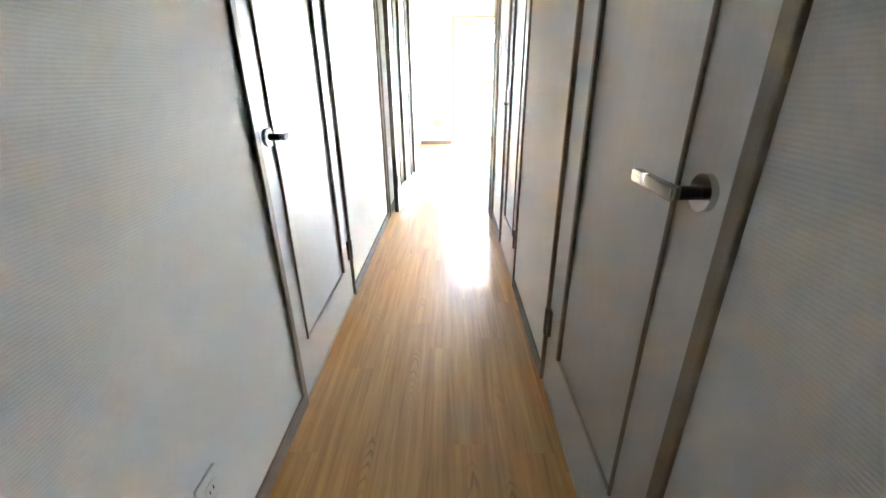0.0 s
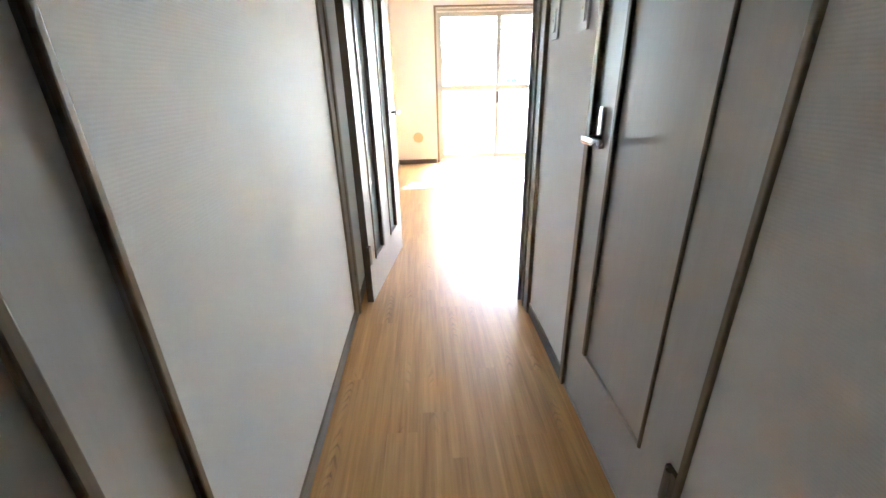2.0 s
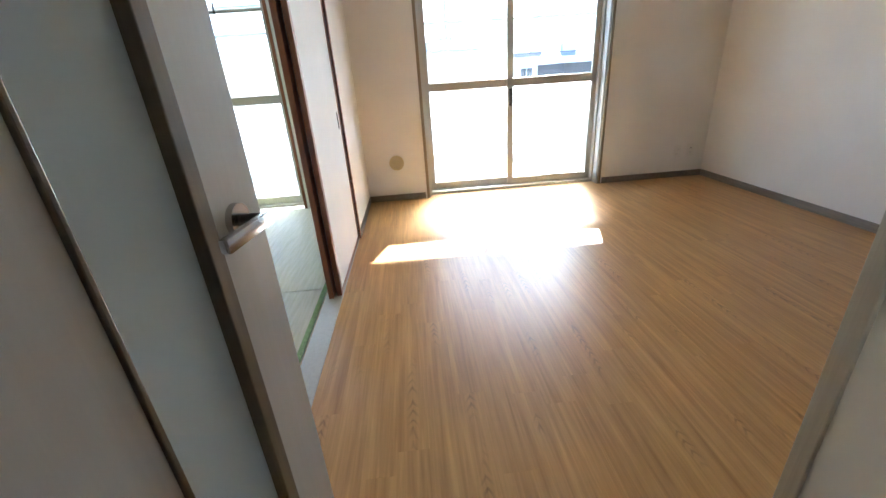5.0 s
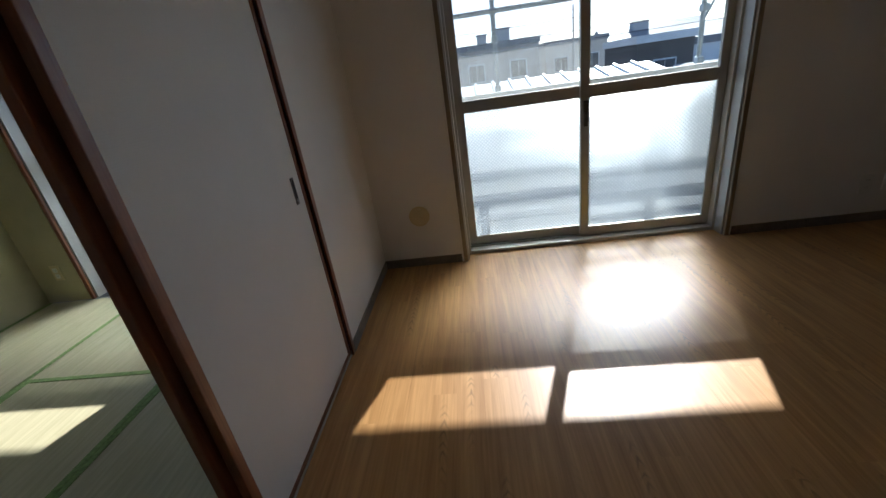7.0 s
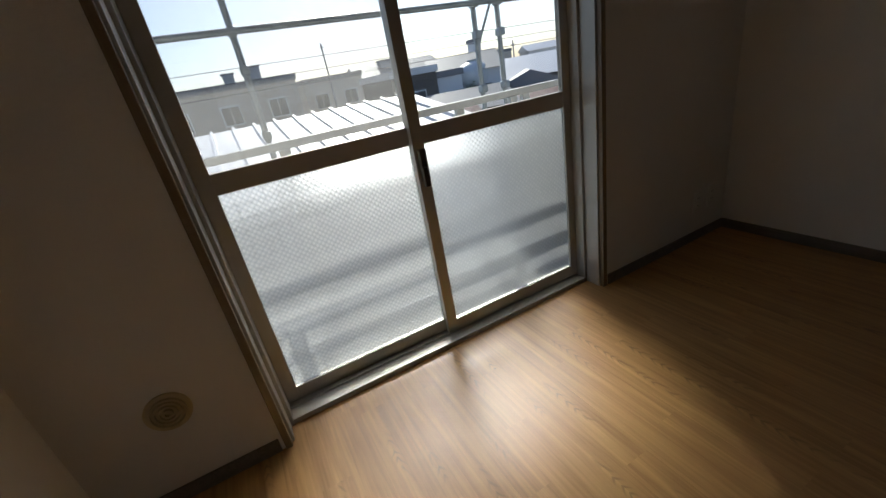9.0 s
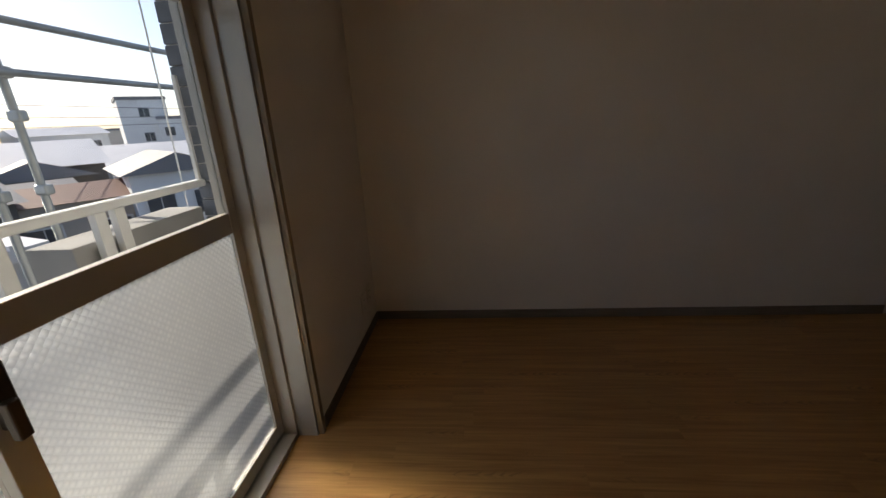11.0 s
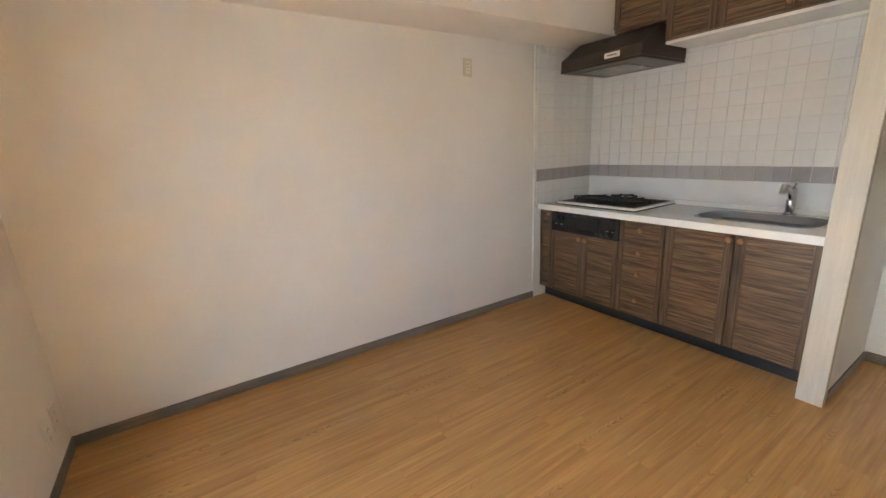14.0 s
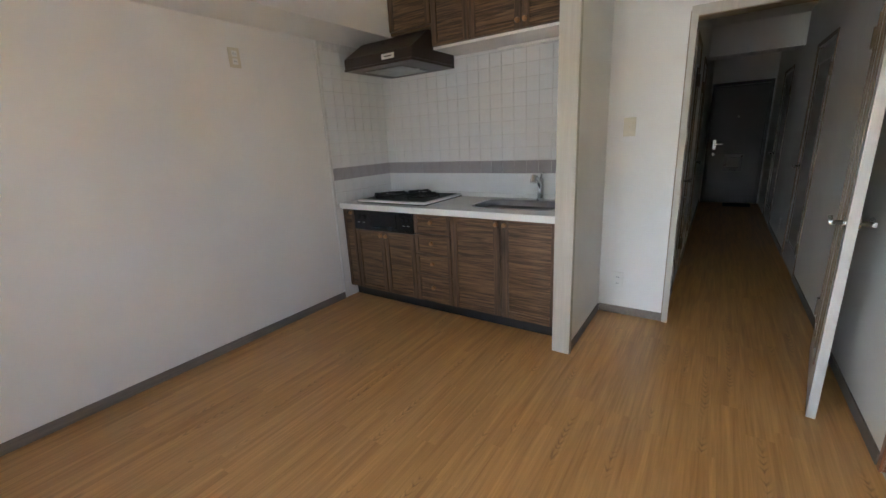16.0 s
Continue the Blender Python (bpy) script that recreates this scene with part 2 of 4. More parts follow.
M_IVORY = plain("ivory_plastic", (0.66, 0.60, 0.45), 0.4, 0, 0.03, 10, 300, 0)
M_CREAMP = plain("cream_plastic", (0.62, 0.52, 0.30), 0.4, 0, 0.03, 10, 300, 0)
M_TOP = plain("worktop_white", (0.80, 0.79, 0.76), 0.22, 0, 0.02, 5, 300, 0.02)
M_BLACK = plain("black_enamel", (0.015, 0.015, 0.017), 0.22, 0, 0.2, 12, 300, 0.03)
M_IRON = plain("cast_iron", (0.02, 0.019, 0.018), 0.6, 0, 0.3, 30, 300, 0.3)
M_HOOD = plain("hood_brown_enamel", (0.036, 0.022, 0.016), 0.3, 0, 0.1, 8, 200, 0.03)
M_KICK_GAPSHADE = plain("kick_black_gap_shade", (0.014, 0.016, 0.021), 0.35, 0, 0.15, 9, 200, 0.05)
M_TILE = plain("tile_white", (0.78, 0.77, 0.75), 0.16, 0, 0.02, 9, 60, 0.03)
M_TILEG = plain("tile_mauve_grey", (0.40, 0.37, 0.37), 0.2, 0, 0.05, 9, 60, 0.03)
M_GROUT = plain("grout", (0.70, 0.675, 0.64), 0.85, 0, 0.12, 20, 300, 0.3)
M_GLASS = clear_glass("clear_pane")
M_FROST = frosted_glass("figured_wire_pane")
M_NET = insect_net("insect_net")
M_DGLASS = milk_glass("door_frosted_glass")
M_TATAMI = tatami_mat("tatami_rush")
M_EDGE = plain("tatami_border_green", (0.24, 0.34, 0.11), 0.7, 0, 0.25, 60, 300, 0.4)
M_FUSUMA = wallpaper("fusuma_paper", (0.78, 0.76, 0.72))
M_CONC = plain("balcony_concrete", (0.29, 0.29, 0.285), 0.85, 0, 0.18, 4, 90, 0.6)
M_RAILW = plain("rail_white_paint", (0.72, 0.73, 0.72), 0.4, 0, 0.08, 7, 200, 0.05)
M_GALV = plain("galvanised_pipe", (0.42, 0.45, 0.45), 0.42, 0.6, 0.2, 9, 200, 0.15)
M_BRICK = plain("outer_tile_slate", (0.13, 0.15, 0.18), 0.5, 0, 0.2, 14, 200, 0.3)
M_RUBBER = plain("dark_mat", (0.02, 0.02, 0.02), 0.8, 0, 0.2, 30, 200, 0.4)
# Front door base darkened to carry the shade at the hall's end.
M_FRONT_DIM = plain("front_door_dimmed", (0.07, 0.066, 0.06), 0.4, 0.2, 0.05, 6, 300, 0.1)


# ---------------------------------------------------------------- builders
def box(bm, x0, x1, y0, y1, z0, z1, bevel=0.0):
    r = bmesh.ops.create_cube(bm, size=1.0, matrix=Matrix.Translation(((x0 + x1) / 2, (y0 + y1) / 2, (z0 + z1) / 2)) @ Matrix.Diagonal((abs(x1 - x0), abs(y1 - y0), abs(z1 - z0), 1)))
    if bevel:
        es = list({e for v in r["verts"] for e in v.link_edges})
        bmesh.ops.bevel(bm, geom=es, offset=bevel, segments=2, affect="EDGES", profile=0.5)
    return bm


def B(*args):
    return box(bmesh.new(), *args)


def rod(bm, a, b, r, seg=16, r2=None):
    a, b = Vector(a), Vector(b)
    d = b - a
    m = Matrix.Translation((a + b) / 2) @ d.to_track_quat("Z", "Y").to_matrix().to_4x4()
    bmesh.ops.create_cone(bm, cap_ends=True, segments=seg, radius1=r, radius2=r if r2 is None else r2, depth=d.length, matrix=m)
    return bm


def prism(bm, outline, axis, a, b):
    """A solid of that outline, drawn out along an axis from a to b."""
    def at(p, q):
        return {"x": (q, p[0], p[1]), "y": (p[0], q, p[1]), "z": (p[0], p[1], q)}[axis]
    lo = [bm.verts.new(at(p, a)) for p in outline]
    hi = [bm.verts.new(at(p, b)) for p in outline]
    n = len(outline)
    for i in range(n):
        bm.faces.new((lo[i], lo[(i + 1) % n], hi[(i + 1) % n], hi[i]))
    bm.faces.new(lo[::-1])
    bm.faces.new(hi)
    bmesh.ops.recalc_face_normals(bm, faces=bm.faces)
    return bm


def finish(name, bm, material, smooth=False):
    me = bpy.data.meshes.new(name)
    bm.to_mesh(me)
    bm.free()
    me.materials.append(material)
    if smooth:
        me.shade_smooth()
        me.set_sharp_from_angle(angle=radians(35))
    return new(name, me)


def part(name, bm, material, parent, label="", smooth=False):
    ob = finish(name, bm, material, smooth)
    ob.parent = parent
    if label:
        ob["label"] = label
    return ob


def thing(name, at, label, category, group="", turn=0.0):
    ob = new(name)
    ob.empty_display_size = 0.05
    ob.matrix_basis = pose(*at, 0, 0, turn)
    return tagged(ob, label, category, group)


def setting(name, bm, material, label=""):
    return tagged(finish(name, bm, material), label, kind="structure")


# ---------------------------------------------------------------- plan
HX = 0.86            # hall: x 0..HX
RX = 3.30            # room: x 0..RX
WY = 3.94            # window wall's inner face
TH = 0.23
CH = 2.42            # ceiling
DY = -5.6            # entrance door
T = 0.05             # half of the wall by the living room door
W0, W1, WT = 0.572, 2.245, 1.92      # window opening
TW0, TW1 = -2.27, -0.62              # tatami room's window
F0, F1, FT = 1.08, 3.0, 1.84         # opening with the sliding paper doors

floor_bm = bmesh.new()
box(floor_bm, -0.16, HX + 0.16, DY - 0.11, -T, -0.1, 0.0)
box(floor_bm, -0.105, RX, -T, WY + 0.105, -0.1, 0.0)
setting("floor", floor_bm, M_FLOOR, "orange oak printed vinyl floor with a soft sheen")
bm = bmesh.new()
box(bm, -0.16, HX + 0.16, DY - 0.11, -T, CH, CH + 0.1)
box(bm, -2.75, RX + 0.1, -T, WY + TH, CH, CH + 0.1)
setting("ceiling", bm, M_CEIL, "white papered ceiling")


def wall_run(name, axis, c0, c1, a, b, holes, z1=CH, mat=None, label="cream woven-look wallpapered wall"):
    """A wall between c0 and c1, from a to b, with holes (from, to, bottom, top)."""
    bm = bmesh.new()

    def put(p, q, z0, z):
        if q - p > 1e-4 and z - z0 > 1e-4:
            box(bm, *((c0, c1, p, q) if axis == "y" else (p, q, c0, c1)), z0, z)
    at = a
    for p, q, lo, hi in sorted(holes):
        put(at, p, 0, z1)
        put(p, q, 0, lo)
        put(p, q, hi, z1)
        at = q
    put(at, b, 0, z1)
    return setting(name, bm, mat or M_WALL, label)


DH = 1.95
# door leaves in the hall: wall side, from, to
L1, L0 = (-2.12, -1.345), (-4.45, -3.62)
R1, R2 = (-2.735, -1.995), (-1.25, -0.612)
wall_run("wall_hall_west", "y", -0.1, 0.0, DY, -T, [(L0[0], L0[1], 0, DH), (L1[0], L1[1], 0, DH)])
wall_run("wall_hall_east", "y", HX, HX + 0.1, DY, -T, [(R1[0], R1[1], 0, DH), (R2[0], R2[1], 0, DH)])
wall_run("wall_entrance", "x", DY - 0.1, DY, -0.1, HX + 0.1, [(0.02, HX - 0.02, 0, 2.0)])
# Added out-of-view panels that keep sky light from leaking past the doors.
setting("leak_block_west", B(-0.26, -0.16, DY - 0.2, -T, -0.1, CH + 0.1), M_WALL, "unseen panel added to stop light leaking in beside the hall")
setting("leak_block_east", B(HX + 0.16, HX + 0.26, DY - 0.2, -T, -0.1, CH + 0.1), M_WALL, "unseen panel added to stop light leaking in beside the hall")
setting("leak_block_entrance", B(-0.16, HX + 0.16, DY - 0.2, DY - 0.11, -0.1, CH + 0.1), M_WALL, "unseen panel added to stop light leaking round the entrance door")
setting("hall_beam", B(0, HX, -3.3, -3.0, 2.1, CH), M_WALL, "wallpapered beam across the hall")
wall_run("wall_room_south", "x", -T, T - 0.03, -2.75, RX + 0.1, [(0.0, HX, 0, 1.98)])
wall_run("wall_east", "y", RX, RX + 0.1, T - 0.03, WY, [])
wall_run("wall_north", "x", WY, WY + TH, -2.75, RX + 0.1, [(W0, W1, 0.0, WT), (TW0, TW1, 0.0, WT)])
wall_run("wall_west", "y", -0.1, 0.0, T - 0.03, WY, [(F0, F1, 0, FT)])
wall_run("wall_tatami_west", "y", -2.75, -2.65, T - 0.03, WY, [], mat=M_SAND, label="sand-green textured wall")
setting("tatami_room_lining", B(-2.65, TW0 - 0.03, WY - 0.006, WY, 0, CH), M_SAND, "sand-green textured wall")
setting("ceiling_beam", B(2.87, RX, 0.03, WY, 2.11, CH), M_WALL, "boxed beam with pale wallpaper above the wall")
stub = setting("wall_stub", B(1.30, 1.385, T - 0.03, 0.75, 0, CH), M_WALL, "short wallpapered wall beside the kitchen")
setting("wall_stub_trim", B(1.29, 1.40, 0.74, 0.785, 0, CH, 0.003), M_TRIM, "greige wood-grain end trim of the short wall")

# baseboards
bb = 0.06
for n, (p, q, r, s) in enumerate((
        (0.0, 0.008, L0[1] + 0.015, L1[0] - 0.031), (0.0, 0.008, L1[1] + 0.015, -T - 0.052),
        (HX - 0.008, HX, DY, R1[0] - 0.031), (HX - 0.008, HX, R1[1] + 0.015, R2[0] - 0.015), (HX - 0.008, HX, R2[1] + 0.031, -T - 0.052),
        (RX - 0.008, RX, 0.76, WY - 0.008), (1.292, 1.30, T - 0.02, 0.74), (0.0, 0.008, F1 + 0.03, WY - 0.008),
        (HX + 0.006, 1.292, T - 0.03, T - 0.022), (0.0, W0 - 0.035, WY - 0.008, WY), (W1 + 0.035, RX, WY - 0.008, WY), (0.0, 0.008, 0.06, F0 - 0.04))):
    setting("baseboard", B(p, q, r, s, 0, bb, 0.002), M_BASE, "taupe wood-grain baseboard")


def lever(parent, x, y, z, out, way, plate=False):
    """A lever handle on a face at x; out: the face's normal along x; way: the lever's direction along y."""
    bm = bmesh.new()
    if plate:
        box(bm, x, x + out * 0.01, y - 0.018, y + 0.018, z - 0.025, z + 0.085, 0.004)
    else:
        rod(bm, (x, y, z), (x + out * 0.010, y, z), 0.026, 24)
    h = part("door_handle", bm, M_STEEL, parent, "satin steel lever handle", True)
    bm = bmesh.new()
    rod(bm, (x + out * 0.010, y, z), (x + out * 0.052, y, z), 0.010, 16)
    part("spindle", bm, M_DARKST, h, "", True)
    bm = box(bmesh.new(), x + out * 0.040, x + out * 0.056, y - 0.012 if way > 0 else y - 0.115, y + 0.115 if way > 0 else y + 0.012, z - 0.010, z + 0.011, 0.004)
    part("lever", bm, M_STEEL, h, "", True)


def hall_door(name, x, out, y0, y1, handle_y, way, hinge_y, pan, plate=False):
    """Leaf with one long recessed panel, its frame, handle and hinges. out: the way the hall lies."""
    d = tagged(new(name), "greige panelled hinged door with brown mouldings and their painted shade, closed", "door", kind="structure")
    face = x - out * 0.004
    back = x - out * 0.045
    p0, p1, pz0, pz1 = pan[0], pan[1], pan[2], 1.80
    bm = bmesh.new()
    for a, b, z0, z1 in ((y0 + 0.004, p0, 0.008, DH - 0.03), (p1, y1 - 0.004, 0.008, DH - 0.03), (p0, p1, 0.008, pz0), (p0, p1, pz1, DH - 0.03)):
        box(bm, min(face, back), max(face, back), a, b, z0, z1)
    leaf = part("leaf", bm, M_DOOR, d)
    part("panel", B(min(face, back) + 0.006, max(face, back) - 0.006, p0, p1, pz0, pz1), M_DOOR, d)
    # Brown strips; the far one is wider to draw the shadow along that edge.
    for a, b, z0, z1 in ((p0 - 0.004, p0 + 0.005, pz0, pz1), (p1 - 0.008, p1 + 0.010, pz0, pz1)):
        part("moulding", B(face - 0.006, face + 0.006, a, b, z0, z1, 0.003), M_MOULD, d, "brown moulding with shade painted in")
    for z in (pz0, pz1):
        part("moulding", B(face - 0.005, face + 0.005, p0 + 0.005, p1 - 0.008, z - 0.005, z + 0.005, 0.003), M_DOOR, d)
    fx0, fx1 = sorted((x + out * 0.009, x - out * 0.09))
    far_hinge = hinge_y > (y0 + y1) / 2
    for a, b in ((y0 - (0.03 if far_hinge else 0.014), y0), (y1, y1 + (0.014 if far_hinge else 0.03))):
        part("door_frame", B(fx0, fx1, a, b, 0, DH + 0.03, 0.003), M_TRIMD, d, "taupe brown frame")
    part("door_frame", B(fx0, fx1, y0, y1, DH, DH + 0.03, 0.003), M_TRIMD, d)
    part("threshold", B(min(x, x - out * 0.09), max(x, x - out * 0.09), y0, y1, 0.0, 0.006), M_TRIM, d)
    for z in (0.27, 1.70):
        bm = box(bmesh.new(), *sorted((face, face + out * 0.012)), hinge_y - 0.028, hinge_y + 0.018, z - 0.05, z + 0.05, 0.002)
        rod(bm, (face + out * 0.014, hinge_y, z - 0.05), (face + out * 0.014, hinge_y, z + 0.05), 0.007, 10)
        part("hinge", bm, M_MOULD, d, "brown butt hinge", True)
    lever(d, face, handle_y, 0.915, out, way, plate)
    return d


hall_door("door_1", 0.0, 1, *L1, L1[0] + 0.06, 1, L1[1] - 0.01, (L1[0] + 0.105, L1[1] - 0.135, 0.20))
hall_door("door_2", HX, -1, *R1, R1[0] + 0.06, 1, R1[1] - 0.01, (R1[0] + 0.13, R1[1] - 0.15, 0.21))
hall_door("door_3", HX, -1, *R2, R2[1] - 0.06, -1, R2[0] + 0.02, (R2[0] + 0.145, R2[1] - 0.135, 0.24), True)
hall_door("door_4", 0.0, 1, *L0, L0[0] + 0.06, 1, L0[1] - 0.01, (L0[0] + 0.15, L0[1] - 0.09, 0.19))

# frame of the living room door: jambs with a groove, and a head
lf = tagged(new("door_frame_living"), "taupe grooved frame of the living room doorway", "door frame", kind="structure")
for a, b in ((-0.012, 0.010), (HX - 0.017, HX + 0.010)):
    part("jamb", B(a, b, -T - 0.05, T - 0.018, 0, 1.98, 0.003), M_TRIMD, lf)
    for yy in (-0.028,):
        c = b if a < 0.4 else a
        part("stop_bead", B(c - 0.007, c + 0.007, yy - 0.006, yy + 0.006, 0, 1.94, 0.002), M_TRIMD, lf)
for a, b in ((HX - 0.032, HX + 0.004), (-0.022, 0.010)):
    part("casing", B(a, b, T - 0.018, T - 0.008, 0, 2.0, 0.002), M_TRIM, lf, "pale greige casing")
part("head", B(0.010, HX - 0.017, -T - 0.05, T - 0.018, 1.94, 1.98, 0.003), M_TRIMD, lf)
part("head_casing", B(0.010, HX - 0.017, T - 0.018, T - 0.008, 1.945, 2.0, 0.002), M_TRIM, lf)
part("strike_plate", B(HX - 0.020, HX - 0.0165, -0.016, 0.002, 0.87, 0.93, 0.001), M_STEEL, lf, "steel strike plate")

# living room door: swung open into the room; local x along the leaf, y its thickness
ang = math.degrees(math.atan2(0.76, 0.115))
ld = thing("living_room_door", (0.040, 0.066, 0.0), "greige door with two frosted glass strips, standing open", "door", turn=ang)
w, th = 0.775, 0.034
s1, s2, gz0, gz1 = (0.105, 0.285), (0.46, 0.635), 0.215, 1.80
bm = bmesh.new()
for a, b, z0, z1 in ((0, s1[0], 0.01, 1.93), (s1[1], s2[0], 0.01, 1.93), (s2[1], w, 0.01, 1.93), (s1[0], s1[1], 0.01, gz0), (s2[0], s2[1], 0.01, gz0), (s1[0], s1[1], gz1, 1.93), (s2[0], s2[1], gz1, 1.93)):
    box(bm, a, b, -th, 0, z0, z1)
part("leaf", bm, M_DOOR, ld)
for a, b in (s1, s2):
    part("glass_strip", B(a, b, -th / 2 - 0.002, -th / 2 + 0.002, gz0, gz1), M_DGLASS, ld, "frosted glass strip")
    # Wider dark strip on the far edge carries the moulding's shade.
    for c, wd in ((a, 0.004), (b, 0.014)):
        part("moulding", B(c - wd, c + wd, -th - 0.006, 0.006, gz0, gz1, 0.002), M_MOULD, ld, "brown moulding with shade painted in")
    for z in (gz0, gz1):
        part("moulding", B(a + 0.004, b - 0.014, -th - 0.005, 0.005, z - 0.007, z + 0.007, 0.002), M_DOOR, ld)
part("edge_band", B(-0.003, 0.0, -th, 0, 0.01, 1.93), M_MOULD, ld, "brown edge band")
for side in (1, -1):
    y0 = 0.0 if side > 0 else -th
    bm = bmesh.new()
    rod(bm, (w - 0.072, y0, 0.908), (w - 0.072, y0 + side * 0.01, 0.908), 0.026, 24)
    h = part("door_handle", bm, M_STEEL, ld, "satin steel lever handle", True)
    bm = rod(bmesh.new(), (w - 0.072, y0 + side * 0.01, 0.908), (w - 0.072, y0 + side * 0.05, 0.908), 0.010, 14)
    part("spindle", bm, M_DARKST, h, "", True)
    part("lever", box(bmesh.new(), w - 0.182, w - 0.060, *sorted((y0 + side * 0.04, y0 + side * 0.055)), 0.898, 0.919, 0.004), M_STEEL, h, "", True)
for z in (0.28, 1.70):
    bm = box(bmesh.new(), -0.03, 0.004, -th - 0.012, -th + 0.004, z - 0.05, z + 0.05, 0.002)
    part("hinge", bm, M_MOULD, ld, "brown butt hinge")

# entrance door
fd = tagged(new("door_5"), "dark grey steel entrance door, hall shade in its paint, closed", "door", kind="structure")
part("leaf", B(0.07, HX - 0.07, DY - 0.05, DY - 0.01, 0.0, 1.95, 0.003), M_FRONT_DIM, fd)
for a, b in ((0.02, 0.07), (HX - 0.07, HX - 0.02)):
    part("door_frame", B(a, b, DY - 0.06, DY + 0.01, 0, 2.0, 0.003), M_FRONT_DIM, fd)
part("door_frame", B(0.07, HX - 0.07, DY - 0.06, DY + 0.01, 1.955, 2.0, 0.003), M_FRONT_DIM, fd)
part("peephole", rod(bmesh.new(), (0.43, DY - 0.01, 1.45), (0.43, DY, 1.45), 0.012, 16), M_CHROME, fd, "chrome peephole", True)
part("letter_box", B(0.30, 0.56, DY - 0.01, DY + 0.02, 0.55, 0.85, 0.006), M_BLACK, fd, "dark letter box flap")
part("letter_flap", B(0.34, 0.52, DY + 0.02, DY + 0.024, 0.62, 0.78, 0.003), M_FRONT_DIM, fd)
hb = part("door_handle", B(HX - 0.16, HX - 0.11, DY - 0.01, DY, 0.92, 1.08, 0.003), M_STEEL, fd, "steel lever handle")
part("lever", B(HX - 0.26, HX - 0.12, DY + 0.03, DY + 0.045, 1.0, 1.02, 0.004), M_STEEL, hb)
part("lock", rod(bmesh.new(), (HX - 0.135, DY - 0.01, 0.84), (HX - 0.135, DY + 0.015, 0.84), 0.022, 20), M_STEEL, fd, "round steel lock", True)
shoe_mat = tagged(finish("door_mat", B(0.12, 0.5, DY + 0.08, DY + 0.4, 0.0, 0.012, 0.004), M_RUBBER), "small dark mat on the floor by the entrance", "mat")


# ---------------------------------------------------------------- plates
def plate(name, at, axis, out, w, h, kind, label, mat=None):
    """Switch or socket plate on a wall; axis: the wall's normal axis."""
    t = thing(name, at, label, "switch" if kind == "switch" else "socket")

    def pbox(u0, u1, d0, d1, z0, z1, bev=0.0):
        d0, d1 = sorted((d0 * out, d1 * out))
        return box(bmesh.new(), *((d0, d1, u0, u1) if axis == "x" else (u0, u1, d0, d1)), z0, z1, bev)
    part("plate", pbox(-w / 2, w / 2, 0, 0.008, -h / 2, h / 2, 0.003), mat or M_WHITEP, t)
    if kind == "switch":
        part("rocker", pbox(-w * 0.24, w * 0.24, 0.008, 0.012, -h * 0.3, h * 0.3, 0.002), mat or M_WHITEP, t)
        part("lamp_window", pbox(-0.004, 0.004, 0.012, 0.0132, -0.004, 0.004), M_CREAMP, t)
    else:
        for z in (-h * 0.19, h * 0.19):
            s = part("outlet", pbox(-w * 0.24, w * 0.24, 0.008, 0.011, z - h * 0.15, z + h * 0.15, 0.002), M_WHITEP, t)
            for u in (-0.0065, 0.0065):
                part("slot", pbox(u - 0.0012, u + 0.0012, 0.011, 0.0114, z - 0.005, z + 0.005), M_BLACK, s)
    return t


plate("wall_socket", (0.0, -2.645, 0.25), "x", 1, 0.07, 0.12, "socket", "white double socket low on the hall wall")
plate("wall_switch", (HX, -0.19, 1.26), "x", -1, 0.07, 0.12, "switch", "white switch plate on the hall wall beside the doorway")
plate("wall_switch", (HX, -0.47, 1.26), "x", -1, 0.07, 0.12, "switch", "white switch plate beside the narrow door")
plate("wall_socket", (RX, 1.43, 1.90), "x", -1, 0.075, 0.12, "socket", "cream socket plate high on the wall", M_IVORY)
plate("wall_socket", (3.02, WY, 0.25), "y", -1, 0.07, 0.12, "socket", "white socket plate low beside the window")
plate("wall_socket", (3.15, WY, 0.26), "y", -1, 0.07, 0.12, "socket", "white aerial plate low in the corner")
plate("wall_switch", (1.16, T - 0.03, 1.345), "y", 1, 0.075, 0.12, "switch", "cream switch plate on the wall beside the hall doorway", M_IVORY)
plate("wall_socket", (1.17, T - 0.03, 0.265), "y", 1, 0.07, 0.12, "socket", "white double socket above the baseboard")

# round vent cover
vent = thing("wall_vent", (0.29, WY, 0.36), "round cream plastic vent cover with ring louvres", "vent")
part("flange", rod(bmesh.new(), (0, 0, 0), (0, -0.008, 0), 0.068, 40), M_CREAMP, vent, "", True)
for r in (0.054, 0.041, 0.028, 0.015):
    bm = bmesh.new()
    prof = [(r, -0.008), (r, -0.020), (r - 0.006, -0.020), (r - 0.006, -0.008)]
    vs = [[bm.verts.new((p * math.cos(a), q, p * math.sin(a))) for p, q in prof] for a in [k * math.tau / 36 for k in range(36)]]
    for k in range(36):
        for j in range(4):
            bm.faces.new((vs[k][j], vs[k][(j + 1) % 4], vs[(k + 1) % 36][(j + 1) % 4], vs[(k + 1) % 36][j]))
    bmesh.ops.recalc_face_normals(bm, faces=bm.faces)
    part("ring", bm, M_CREAMP, vent, "", True)


